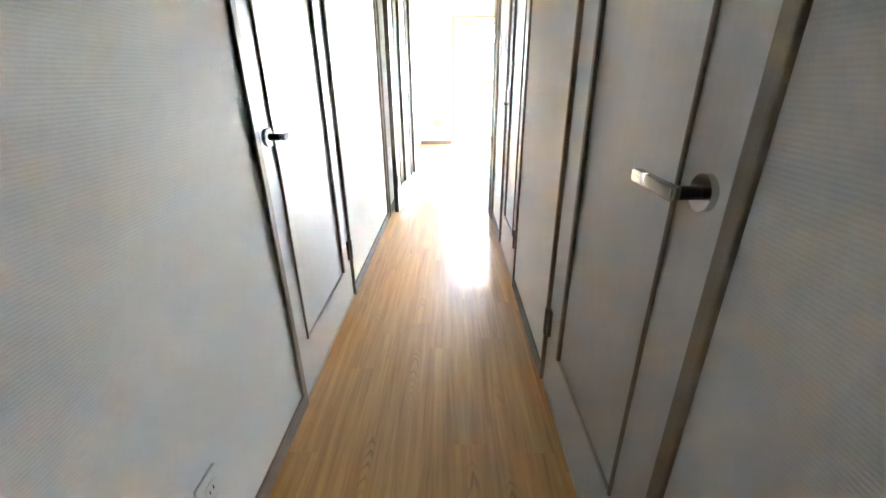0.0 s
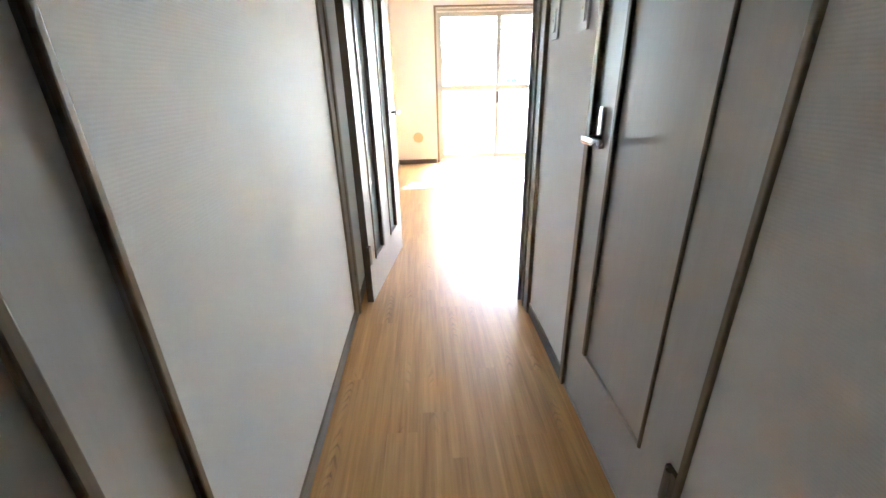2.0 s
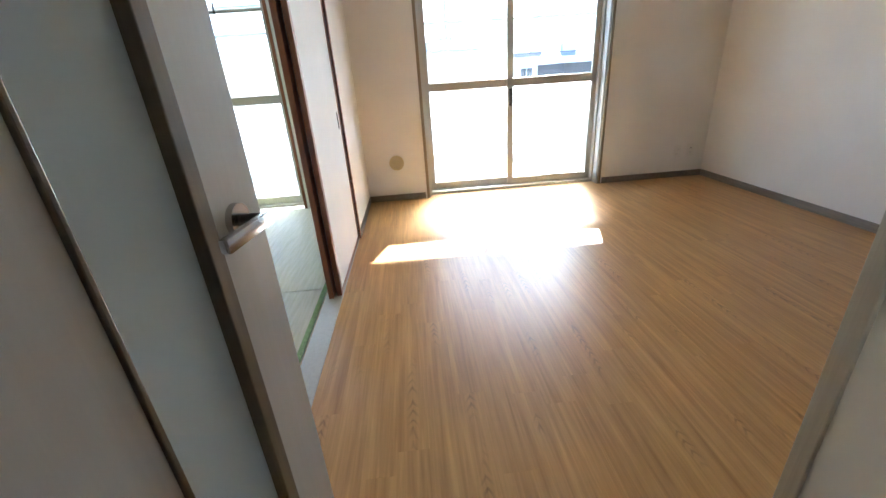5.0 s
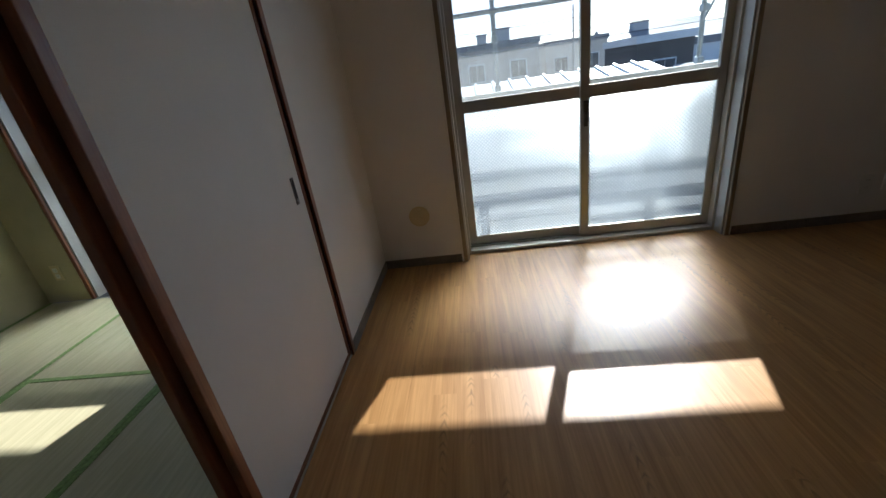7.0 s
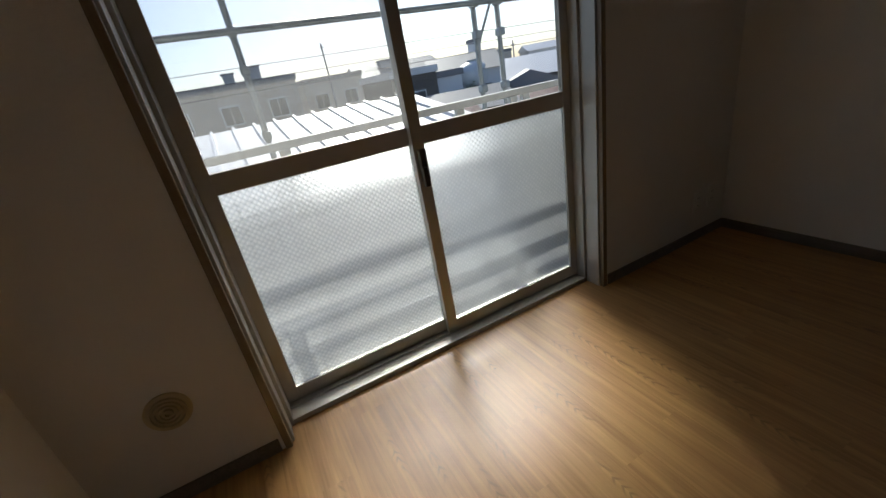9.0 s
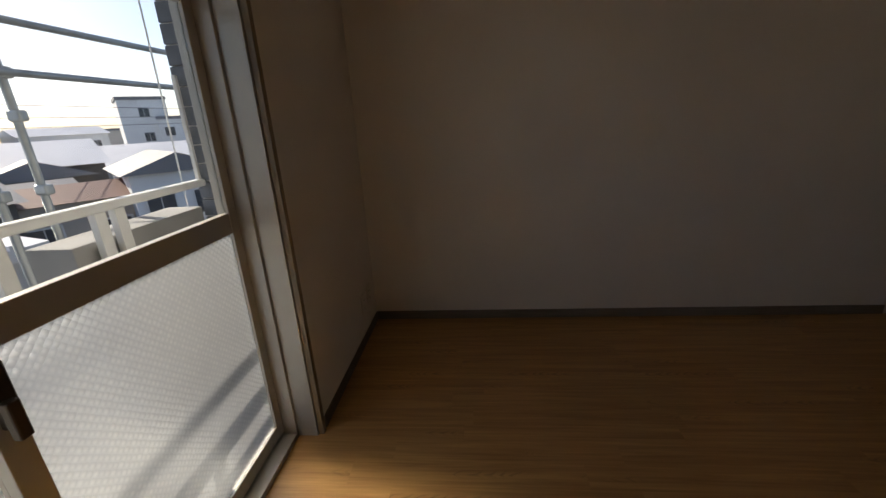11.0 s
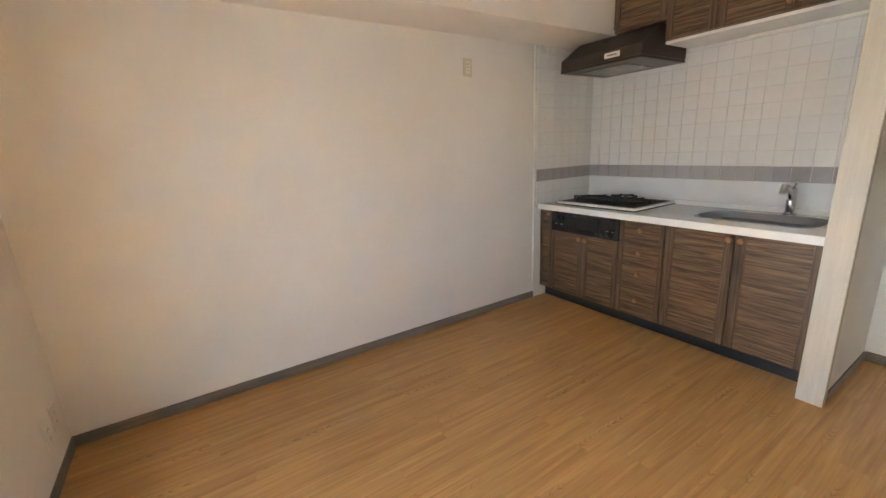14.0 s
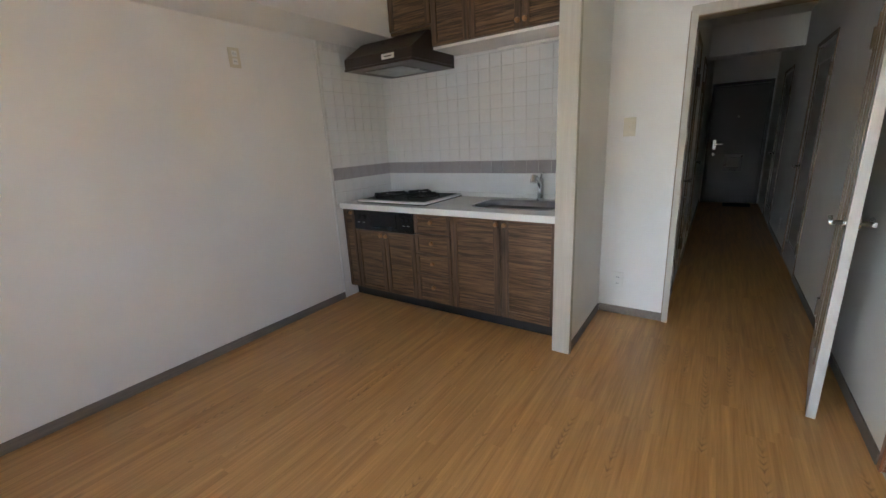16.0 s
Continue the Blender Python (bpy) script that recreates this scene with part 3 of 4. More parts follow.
# ---------------------------------------------------------------- windows
def slider(name, x0, x1, wood_trim):
    """Floor-length aluminium sliding window: two sashes, clear above and figured glass below."""
    win = tagged(new(name), "floor-length bronze-grey aluminium sliding window with figured glass below", "window", kind="structure")
    yi = WY + 0.10
    top = WT
    for a, b in ((x0, x0 + 0.028), (x1 - 0.028, x1)):
        part("window_frame", B(a, b, yi, WY + TH, 0.0, top, 0.002), M_ALU, win)
    part("window_frame", B(x0 + 0.028, x1 - 0.028, yi, WY + TH, top - 0.03, top, 0.002), M_ALU, win)
    part("window_sill", B(x0 + 0.028, x1 - 0.028, yi, WY + TH, 0.0, 0.025, 0.002), M_ALU, win)
    for y in (WY + 0.17, WY + 0.21):
        part("track", B(x0 + 0.028, x1 - 0.028, y - 0.003, y + 0.003, 0.025, 0.034), M_ALU, win)
    for a, b in ((x0 - 0.022, x0 + 0.004), (x1 - 0.004, x1 + 0.022)):
        part("trim", B(a, b, WY - 0.010, WY + 0.014, 0, top + 0.02, 0.002), wood_trim, win, "brown wood trim")
    for a, b in ((x0 - 0.001, x0 + 0.014), (x1 - 0.014, x1 + 0.001)):
        part("reveal", B(a, b, WY + 0.014, WY + 0.10, 0, top, 0.002), M_ALU, win)
    part("trim", B(x0, x1, WY - 0.010, WY + 0.099, top, top + 0.02, 0.002), wood_trim, win)
    mid = (x0 + x1) / 2 - 0.005
    for a, b, y in ((x0 + 0.028, mid + 0.022, WY + 0.21), (mid - 0.03, x1 - 0.028, WY + 0.17)):
        sash = part("sash", box(bmesh.new(), a, a + 0.052, y - 0.014, y + 0.014, 0.036, top - 0.032, 0.002), M_ALU, win)
        part("stile", box(bmesh.new(), b - 0.045, b, y - 0.014, y + 0.014, 0.036, top - 0.032, 0.002), M_ALU, sash)
        for z0, z1 in ((0.036, 0.095), (0.945, 1.018), (top - 0.085, top - 0.032)):
            part("rail", box(bmesh.new(), a + 0.045, b - 0.045, y - 0.013, y + 0.013, z0, z1, 0.002), M_ALU, sash)
        if y < WY + 0.19:
            tr_bar = part("transom_bar", box(bmesh.new(), a + 0.052, b - 0.045, y - 0.012, y + 0.012, 1.665, 1.69, 0.002), M_ALU, sash)
            part("latch", box(bmesh.new(), (a + b) / 2 - 0.008, (a + b) / 2 + 0.008, y - 0.026, y - 0.012, 1.66, 1.75, 0.003), M_DARKST, tr_bar)
        g = part("clear_pane", B(a + 0.045, b - 0.045, y - 0.003, y + 0.003, 1.018, top - 0.085), M_GLASS, sash, "clear glass")
        g.visible_shadow = False
        fp = part("figured_pane", B(a + 0.045, b - 0.045, y - 0.003, y + 0.003, 0.095, 0.945), M_FROST, sash, "figured wire glass")
        fp.data.materials.append(M_GLASS)
        for face in fp.data.polygons:
            face.material_index = 0 if face.normal.y < -0.9 else 1
        if y > WY + 0.19:
            wires = bmesh.new()
            for k in range(1, int((b - a - 0.09) / 0.05)):
                box(wires, a + 0.045 + k * 0.05 - 0.0006, a + 0.045 + k * 0.05 + 0.0006, y + 0.0032, y + 0.0042, 0.095, 0.945)
            for k in range(1, 17):
                box(wires, a + 0.045, b - 0.045, y + 0.0043, y + 0.0053, 0.095 + k * 0.05 - 0.0006, 0.095 + k * 0.05 + 0.0006)
            part("wire_mesh", wires, M_GALV, sash, "fine steel wires in the glass")
    net = part("insect_screen", B(x0 + 0.06, mid + 0.025, WY + TH + 0.018, WY + TH + 0.0185, 0.07, top - 0.06), M_NET, win, "pale insect netting outside the pane")
    for a, b, z0, z1 in ((x0 + 0.03, x0 + 0.06, 0.03, top - 0.03), (mid + 0.025, mid + 0.05, 0.03, top - 0.03), (x0 + 0.06, mid + 0.025, 0.03, 0.07), (x0 + 0.06, mid + 0.025, top - 0.06, top - 0.03)):
        part("screen_frame", B(a, b, WY + TH + 0.01, WY + TH + 0.028, z0, z1, 0.002), M_ALU, net)
    for z in (0.0, top - 0.03):
        part("screen_track", B(x0, x1, WY + TH, WY + TH + 0.032, z, z + 0.028), M_ALU, win)
    bm = box(bmesh.new(), mid - 0.016, mid + 0.016, WY + 0.138, WY + 0.157, 0.80, 0.93, 0.004)
    lock = part("crescent_lock", bm, M_DARKST, win, "dark crescent lock")
    part("lock_lever", box(bmesh.new(), mid - 0.02, mid + 0.004, WY + 0.118, WY + 0.138, 0.78, 0.86, 0.004), M_DARKST, lock)
    return win


slider("window_1", W0, W1, M_TRIMD)
slider("window_2", TW0, TW1, M_RED)
setting("window_base", B(W0 - 0.0, W1, WY + 0.105, WY + TH, -0.1, -0.001), M_ALU, "aluminium threshold of the window")

# ---------------------------------------------------------------- tatami room and sliding paper doors
tr = tagged(new("fusuma_frame"), "red-brown wooden frame and tracks of the sliding paper doors", "door frame", kind="structure")
for a, b in ((F0 - 0.03, F0), (F1, F1 + 0.03)):
    part("post", B(-0.104, 0.006, a, b, 0, FT + 0.03, 0.002), M_RED, tr)
part("lintel", B(-0.104, 0.006, F0, F1, FT, FT + 0.03, 0.002), M_RED, tr)
part("sill_track", B(-0.10, -0.004, F0, F1, 0.0005, 0.006, 0.001), M_TRIM, tr, "pale sill track")
for y0, y1, x in ((F1 - 0.868, F1 - 0.002, -0.022), (F1 - 0.895, F1 - 0.05, -0.062)):
    f = thing("sliding_paper_door", (x, y0, 0.008), "white paper sliding door with red-brown wooden edges", "sliding door", "sliding paper doors")
    L, H = y1 - y0, FT - 0.012
    part("paper_panel", B(-0.010, 0.010, 0.022, L - 0.022, 0.022, H - 0.022), M_FUSUMA, f)
    for a, b in ((0, 0.034 if x > -0.05 else 0.075), (L - 0.024, L)):
        part("edge_stile", B(-0.014, 0.014, a, b, 0, H, 0.003), M_RED, f)
    for a, b in ((0, 0.022), (H - 0.022, H)):
        part("edge_rail", B(-0.013, 0.013, 0.024, L - 0.024, a, b, 0.002), M_RED, f)
    pull = part("finger_pull", B(0.010, 0.0135, L - 0.102, L - 0.078, 0.80, 0.905, 0.0015), M_DARKST, f, "dark recessed finger pull with a bright lower lip")
    part("recess", B(0.0135, 0.0142, L - 0.097, L - 0.083, 0.825, 0.895), M_BLACK, pull)
    part("lip", B(0.0135, 0.0146, L - 0.097, L - 0.083, 0.806, 0.823, 0.0004), M_STEEL, pull)

setting("tatami_subfloor", B(-2.75, -0.10, T, WY + 0.03, -0.1, -0.05), M_CONC, "subfloor under the mats")


def mat_thing(x0, x1, y0, y1, along):
    t = thing("tatami_mat", ((x0 + x1) / 2, (y0 + y1) / 2, -0.05), "straw-coloured tatami mat with green cloth borders", "tatami mat", "tatami mats")
    a, b = (x1 - x0) / 2 - 0.001, (y1 - y0) / 2 - 0.001
    part("rush_top", box(bmesh.new(), -a, a, -b, b, 0, 0.05, 0.002), M_TATAMI, t)
    for s in (-1, 1):
        if along == "y":
            e = sorted((s * a, s * (a - 0.027)))
            part("border", B(e[0], e[1], -b, b, 0.05, 0.0525), M_EDGE, t, "green cloth border")
        else:
            e = sorted((s * b, s * (b - 0.027)))
            part("border", B(-a, a, e[0], e[1], 0.05, 0.0525), M_EDGE, t, "green cloth border")


mat_thing(-1.80, -0.94, 3.0 - 0.02, WY - 0.01, "x")
mat_thing(-0.94, -0.11, 2.25, WY - 0.01, "y")
mat_thing(-1.80, -0.94, 1.25, 2.98, "y")
mat_thing(-2.65, -1.80, 2.15, WY - 0.01, "y")
mat_thing(-0.94, -0.11, 0.40, 2.25, "y")
mat_thing(-2.65, -1.80, 0.40, 2.15, "y")
mat_thing(-1.80, -0.94, 0.40, 1.25, "x")
plate("wall_socket", (-2.45, WY - 0.006, 0.24), "y", -1, 0.07, 0.12, "socket", "cream socket plate on the sand-green wall", M_CREAMP)

# ---------------------------------------------------------------- kitchen
KX0, KX1 = 1.385, RX
BK = 0.022                         # back wall face
FR = 0.66                          # cabinet fronts
TK = 0.845                         # worktop height
kick = 0.10
bodyz = TK - 0.04


def knob(parent, x, z, y=FR + 0.018):
    bm = rod(bmesh.new(), (x, y, z), (x, y + 0.010, z), 0.006, 12)
    rod(bm, (x, y + 0.010, z), (x, y + 0.026, z), 0.018, 16, 0.013)
    part("knob", bm, M_CABK, parent, "turned wooden knob", True)


M_BOWL = plain("sink_steel", (0.27, 0.27, 0.27), 0.42, 1.0, 0.06, 6, 300, 0.05)
M_CABK = plain("knob_wood", (0.34, 0.17, 0.07), 0.35, 0, 0.15, 60, 200, 0.05)


def framed(parent, x0, x1, z0, z1, y, name="cabinet_door", st=0.045):
    """A framed front: stiles, rails and a sunk panel of crosswise grain."""
    g = 0.0035
    d = part(name, B(x0 + g, x1 - g, y, y + 0.008, z0 + g, z1 - g), M_CAB_H, parent)
    for a, b in ((x0 + g, x0 + st), (x1 - st, x1 - g)):
        part("stile", B(a, b, y + 0.008, y + 0.018, z0 + g, z1 - g, 0.0025), M_CAB_V, d)
    for a, b in ((z0 + g, z0 + min(st, (z1 - z0) * 0.2)), (z1 - min(st, (z1 - z0) * 0.2), z1 - g)):
        part("rail", B(x0 + st, x1 - st, y + 0.008, y + 0.0165, a, b, 0.0025), M_CAB_H, d)
    return d


def unit(name, x0, x1, label, z1=bodyz, z0=kick):
    t = thing(name, (0, 0, 0), label, "kitchen cabinet", "kitchen base cabinets")
    # Near-black body stands in for shade in the gaps between fronts.
    part("body", B(x0 + 0.001, x1 - 0.001, BK + 0.03, FR - 0.012, z0, z1), M_KICK_GAPSHADE, t)
    return t


LBL = "dark walnut-grain kitchen base cabinet with "
u = unit("filler_cabinet", 3.165, RX, LBL + "one narrow front")
framed(u, 3.165, RX - 0.004, kick, bodyz, FR, "front", 0.03)
knob(u, 3.19, 0.77)
u = unit("hob_cabinet", 2.53, 3.165, LBL + "two doors under the grill", 0.63)
framed(u, 2.845, 3.165, kick, 0.63, FR)
framed(u, 2.53, 2.845, kick, 0.63, FR)
knob(u, 2.872, 0.595)
knob(u, 2.818, 0.595)
u = unit("drawer_cabinet", 2.20, 2.53, LBL + "four drawers")
zs = [kick, 0.325, 0.485, 0.645, bodyz]
for a, b in zip(zs, zs[1:]):
    d = framed(u, 2.20, 2.53, a, b, FR, "drawer_front", 0.035)
    knob(d, 2.365, (a + b) / 2 + 0.015)
u = unit("sink_cabinet", 1.40, 2.20, LBL + "two tall doors under the sink")
framed(u, 1.80, 2.20, kick, bodyz, FR, st=0.055)
framed(u, 1.40, 1.80, kick, bodyz, FR, st=0.055)
knob(u, 1.83, 0.765)
knob(u, 1.77, 0.765)
tagged(finish("kick_board", B(KX0 + 0.005, RX - 0.005, 0.585, 0.60, 0, kick), M_KICK_GAPSHADE), "black kick board under the kitchen cabinets", "kick board")

# worktop with a cut-out for the sink
S0, S1, SY0, SY1 = 1.50, 2.13, 0.15, 0.53
top = thing("worktop", (0, 0, 0), "white solid worktop with a raised back edge", "worktop")
bm = bmesh.new()
for a, b, c, d in ((KX0 + 0.002, S0, BK + 0.012, 0.70), (S1, RX - 0.002, BK + 0.012, 0.70), (S0, S1, BK + 0.012, SY0), (S0, S1, SY1, 0.70)):
    box(bm, a, b, c, d, bodyz, TK)
part("slab", bm, M_TOP, top)
part("front_edge", B(KX0 + 0.002, RX - 0.002, 0.70, 0.706, bodyz - 0.002, TK + 0.004, 0.002), M_TOP, top)
part("upstand", B(KX0 + 0.002, RX - 0.002, BK + 0.012, BK + 0.03, TK, TK + 0.035, 0.003), M_TOP, top)
sink = thing("sink", (0, 0, 0), "stainless steel sink bowl set into the worktop", "sink")


def rounded(x0, x1, y0, y1, r, seg=8):
    """Corner points of a rectangle with round corners."""
    pts = []
    for cx, cy, a0 in ((x1 - r, y1 - r, 0), (x0 + r, y1 - r, 90), (x0 + r, y0 + r, 180), (x1 - r, y0 + r, 270)):
        for k in range(seg + 1):
            a = radians(a0 + 90 * k / seg)
            pts.append((cx + r * math.cos(a), cy + r * math.sin(a)))
    return pts


def loops(bm, rings, cap=True):
    """A skin over rings of points, each a pair (outline, height)."""
    vs = [[bm.verts.new((x, y, z)) for x, y in pts] for pts, z in rings]
    n = len(vs[0])
    for lo, hi in zip(vs, vs[1:]):
        for k in range(n):
            bm.faces.new((lo[k], lo[(k + 1) % n], hi[(k + 1) % n], hi[k]))
    if cap:
        bm.faces.new(vs[-1])
    bmesh.ops.recalc_face_normals(bm, faces=bm.faces)
    return bm


bm = loops(bmesh.new(), [(rounded(S0 + 0.004, S1 - 0.004, SY0 + 0.004, SY1 - 0.004, 0.11), TK + 0.002),
                         (rounded(S0 + 0.012, S1 - 0.012, SY0 + 0.012, SY1 - 0.012, 0.11), TK - 0.01),
                         (rounded(S0 + 0.022, S1 - 0.022, SY0 + 0.022, SY1 - 0.022, 0.10), TK - 0.15),
                         (rounded(S0 + 0.05, S1 - 0.05, SY0 + 0.05, SY1 - 0.05, 0.08), TK - 0.178)])
bmesh.ops.solidify(bm, geom=bm.faces[:], thickness=0.0015)
part("bowl", bm, M_BOWL, sink, "", True)
bm = loops(bmesh.new(), [(rounded(S0 + 0.004, S1 - 0.004, SY0 + 0.004, SY1 - 0.004, 0.11), TK + 0.0025),
                         (rounded(S0 - 0.012, S1 + 0.012, SY0 - 0.012, SY1 + 0.012, 0.12), TK + 0.0035),
                         (rounded(S0 - 0.012, S1 + 0.012, SY0 - 0.012, SY1 + 0.012, 0.12), TK + 0.0003)], False)
part("rim", bm, M_STEEL, sink)
for sx, cx in ((1, S0), (-1, S1)):
    for sy, cy in ((1, SY0), (-1, SY1)):
        out = [(cx, cy), (cx + sx * 0.115, cy)]
        out += [(cx + sx * (0.115 - 0.11 * math.sin(radians(a))), cy + sy * (0.115 - 0.11 * math.cos(radians(a)))) for a in range(0, 91, 15)]
        out += [(cx, cy + sy * 0.115)]
        part("corner_fillet", prism(bmesh.new(), out, "z", TK - 0.012, TK), M_TOP, top)
part("drain", rod(bmesh.new(), (1.80, 0.30, TK - 0.177), (1.80, 0.30, TK - 0.172), 0.055, 28), M_DARKST, sink, "", True)

# mixer tap
tap = thing("mixer_tap", (1.74, 0.105, TK), "chrome single-lever mixer tap behind the sink", "tap")
tap.scale = (1.25, 1.25, 1.25)
bm = rod(bmesh.new(), (0, 0, 0), (0, 0, 0.012), 0.028, 24)
rod(bm, (0, 0, 0.012), (0, 0, 0.115), 0.020, 24)
part("body", bm, M_CHROME, tap, "", True)
cu = bpy.data.curves.new("spout", "CURVE")
cu.dimensions, cu.bevel_depth, cu.bevel_resolution = "3D", 0.014, 4
sp = cu.splines.new("BEZIER")
sp.bezier_points.add(2)
for p, c in zip(sp.bezier_points, ((0, 0, 0.07), (0.0, 0.06, 0.135), (0.0, 0.11, 0.15))):
    p.co, p.handle_left_type, p.handle_right_type = c, "AUTO", "AUTO"
tmp = new("spout", cu)
me = bpy.data.meshes.new_from_object(tmp.evaluated_get(bpy.context.evaluated_depsgraph_get()))
bpy.data.objects.remove(tmp)
me.materials.clear()
me.materials.append(M_CHROME)
sp_ob = new("spout", me)
sp_ob.parent = tap
part("spray_head", rod(bmesh.new(), (0.0, 0.105, 0.160), (0.0, 0.122, 0.118), 0.016, 16, 0.019), M_CHROME, tap, "", True)
bm = rod(bmesh.new(), (0, 0, 0.115), (0, 0, 0.135), 0.021, 24, 0.017)
rod(bm, (0, 0, 0.13), (-0.022, 0.035, 0.168), 0.007, 12)
part("lever", bm, M_CHROME, tap, "", True)

# gas hob
hob = thing("gas_hob", (0, 0, TK + 0.0005), "built-in gas hob, white rim and black grates", "hob")
HX0, HX1, HY0, HY1 = 2.47, 3.18, 0.055, 0.60
# Black strip stands in for the shaded gap around the rim.
part("gap_shade", B(HX0 - 0.004, HX1 + 0.004, HY0 - 0.004, HY1 + 0.004, 0, 0.006), M_BLACK, hob, "black strip drawn for the dark gap under the rim")
part("rim", B(HX0, HX1, HY0, HY1, 0.006, 0.024, 0.005), M_TOP, hob, "white enamel rim")
part("drip_tray", B(HX0 + 0.03, HX1 - 0.03, HY0 + 0.03, HY1 - 0.03, 0.024, 0.027, 0.001), M_IRON, hob, "black enamel tray")
for cx, cy, r in ((2.655, 0.38, 0.066), (2.995, 0.38, 0.066), (2.825, 0.185, 0.045)):
    bn = part("burner", rod(bmesh.new(), (cx, cy, 0.018), (cx, cy, 0.032), r * 0.72, 24), M_IRON, hob, "cast-iron burner", True)
    part("burner_cap", rod(bmesh.new(), (cx, cy, 0.032), (cx, cy, 0.040), r * 0.5, 24), M_BLACK, bn, "", True)
    bm = bmesh.new()
    for k in range(6):
        a = k * math.tau / 6 + 0.3
        c, s = math.cos(a), math.sin(a)
        rod(bm, (cx + c * r * 0.7, cy + s * r * 0.7, 0.054), (cx + c * r * 2.25, cy + s * r * 2.25, 0.054), 0.006, 8)
        rod(bm, (cx + c * r * 2.25, cy + s * r * 2.25, 0.054), (cx + c * r * 2.25, cy + s * r * 2.25, 0.022), 0.006, 8)
    for k in range(24):
        a, b2 = k * math.tau / 24, (k + 1) * math.tau / 24
        rod(bm, (cx + math.cos(a) * r * 2.1, cy + math.sin(a) * r * 2.1, 0.046), (cx + math.cos(b2) * r * 2.1, cy + math.sin(b2) * r * 2.1, 0.046), 0.006, 8)
    part("grate", bm, M_IRON, hob, "black pan support")
grill = thing("grill", (0, 0, 0), "black built-in fish grill with control panel", "grill")
part("body", B(2.535, 3.16, 0.30, FR, 0.635, bodyz - 0.002), M_BLACK, grill)
part("front_panel", B(2.535, 3.16, FR, FR + 0.022, 0.638, bodyz - 0.008, 0.004), M_BLACK, grill)
part("grill_window", B(2.70, 2.98, FR + 0.022, FR + 0.026, 0.675, 0.775, 0.002), plain("dark_glass", (0.01, 0.01, 0.012), 0.08, 0, 0.1, 5, 100, 0), grill, "dark glass window")
part("grill_handle", B(2.71, 2.97, FR + 0.022, FR + 0.04, 0.655, 0.668, 0.003), M_BLACK, grill)
for x in (2.58, 2.625, 3.05, 3.11):
    part("control_knob", rod(bmesh.new(), (x, FR + 0.022, 0.74), (x, FR + 0.040, 0.74), 0.019, 20), M_BLACK, grill, "", True)
    part("mark", B(x - 0.012, x + 0.012, FR + 0.022, FR + 0.0226, 0.692, 0.698), M_STEEL, grill)

# wall cabinets
UZ, UY = 1.965, 0.37
wc = "dark walnut-grain wall cabinet"
for x0, x1, z0, fronts in ((2.475, 2.868, 2.12, ((2.475, 2.868),)), (1.39, 2.475, UZ, ((2.16, 2.475), (1.775, 2.16), (1.39, 1.775)))):
    c = thing("wall_cabinet", (0, 0, 0), wc + (" above the hood" if len(fronts) == 1 else " with three doors and a white underside"), "kitchen cabinet", "kitchen wall cabinets")
    part("body", B(x0 + 0.001, x1 - 0.001, BK + 0.02, UY - 0.001, z0 + 0.02, CH - 0.01), M_CAB_V, c)
    part("underside", B(x0 + 0.001, x1 - 0.001, BK + 0.02, UY - 0.002, z0, z0 + 0.018), M_TOP if len(fronts) == 3 else M_CAB_H, c)
    for a, b in fronts:
        d = framed(c, a, b, z0 + 0.02, CH - 0.012, UY, st=0.05)
    if len(fronts) == 3:
        knob(c, 1.80, UZ + 0.07, UY + 0.018)
        knob(c, 1.75, UZ + 0.07, UY + 0.018)
part("strip_light", B(1.42, 2.1, 0.05, 0.075, UZ - 0.02, UZ, 0.004), M_WHITEP, c, "slim white strip fitting")

# range hood
hood = thing("range_hood", (0, 0, 0), "dark brown enamelled range hood with a filter grille", "range hood")
a0, a1 = 2.50, 3.17
bm = prism(bmesh.new(), [(BK + 0.016, 1.895), (0.60, 1.895), (0.60, 1.965), (0.385, 2.105), (BK + 0.016, 2.105)], "x", a0, a1)
bmesh.ops.bevel(bm, geom=bm.edges[:], offset=0.004, segments=2, affect="EDGES")
part("canopy", bm, M_HOOD, hood)
part("base_lip", B(a0, a1, BK + 0.016, 0.606, 1.878, 1.894, 0.003), M_HOOD, hood)
bm = B(2.68, 3.06, 0.14, 0.50, 1.872, 1.878)
f = part("filter_frame", bm, M_STEEL, hood, "steel filter grille")
for k in range(14):
    part("filter_slat", B(2.70, 3.04, 0.155 + k * 0.024, 0.163 + k * 0.024, 1.867, 1.872), M_GALV, f)
lab = part("label_plate", B(2.66, 2.78, -0.0005, 0.0012, -0.018, 0.018), M_WHITEP, hood, "white maker's plate")
lab.matrix_basis = pose(0, 0.600, 1.932, 0)
for k in range(5):
    bar = part("print_bar", B(2.685 + k * 0.015, 2.695 + k * 0.015, 0.0012, 0.0016, -0.005, 0.005), M_DARKST, lab)

# ---------------------------------------------------------------- balcony
setting("balcony_floor", B(-3.2, 4.2, WY + TH, 5.35, -0.25, -0.06), M_CONC, "grey concrete balcony floor")
setting("balcony_slab_above", B(-3.2, 4.2, WY + TH, 5.69, 2.42, 2.6), M_CONC, "concrete slab of the balcony above")
setting("building_below", B(-2.75, RX + 0.26, DY - 0.2, WY + TH, -6.5, -0.105), M_CONC, "grey outer walls of the storeys below")
RY = 5.02
rail = thing("balcony_railing", (0, 0, 0), "white painted metal balcony railing", "railing")
part("top_rail", box(bmesh.new(), -3.2, 3.36, RY - 0.03, RY + 0.03, 0.955, 1.0, 0.008), M_RAILW, rail)
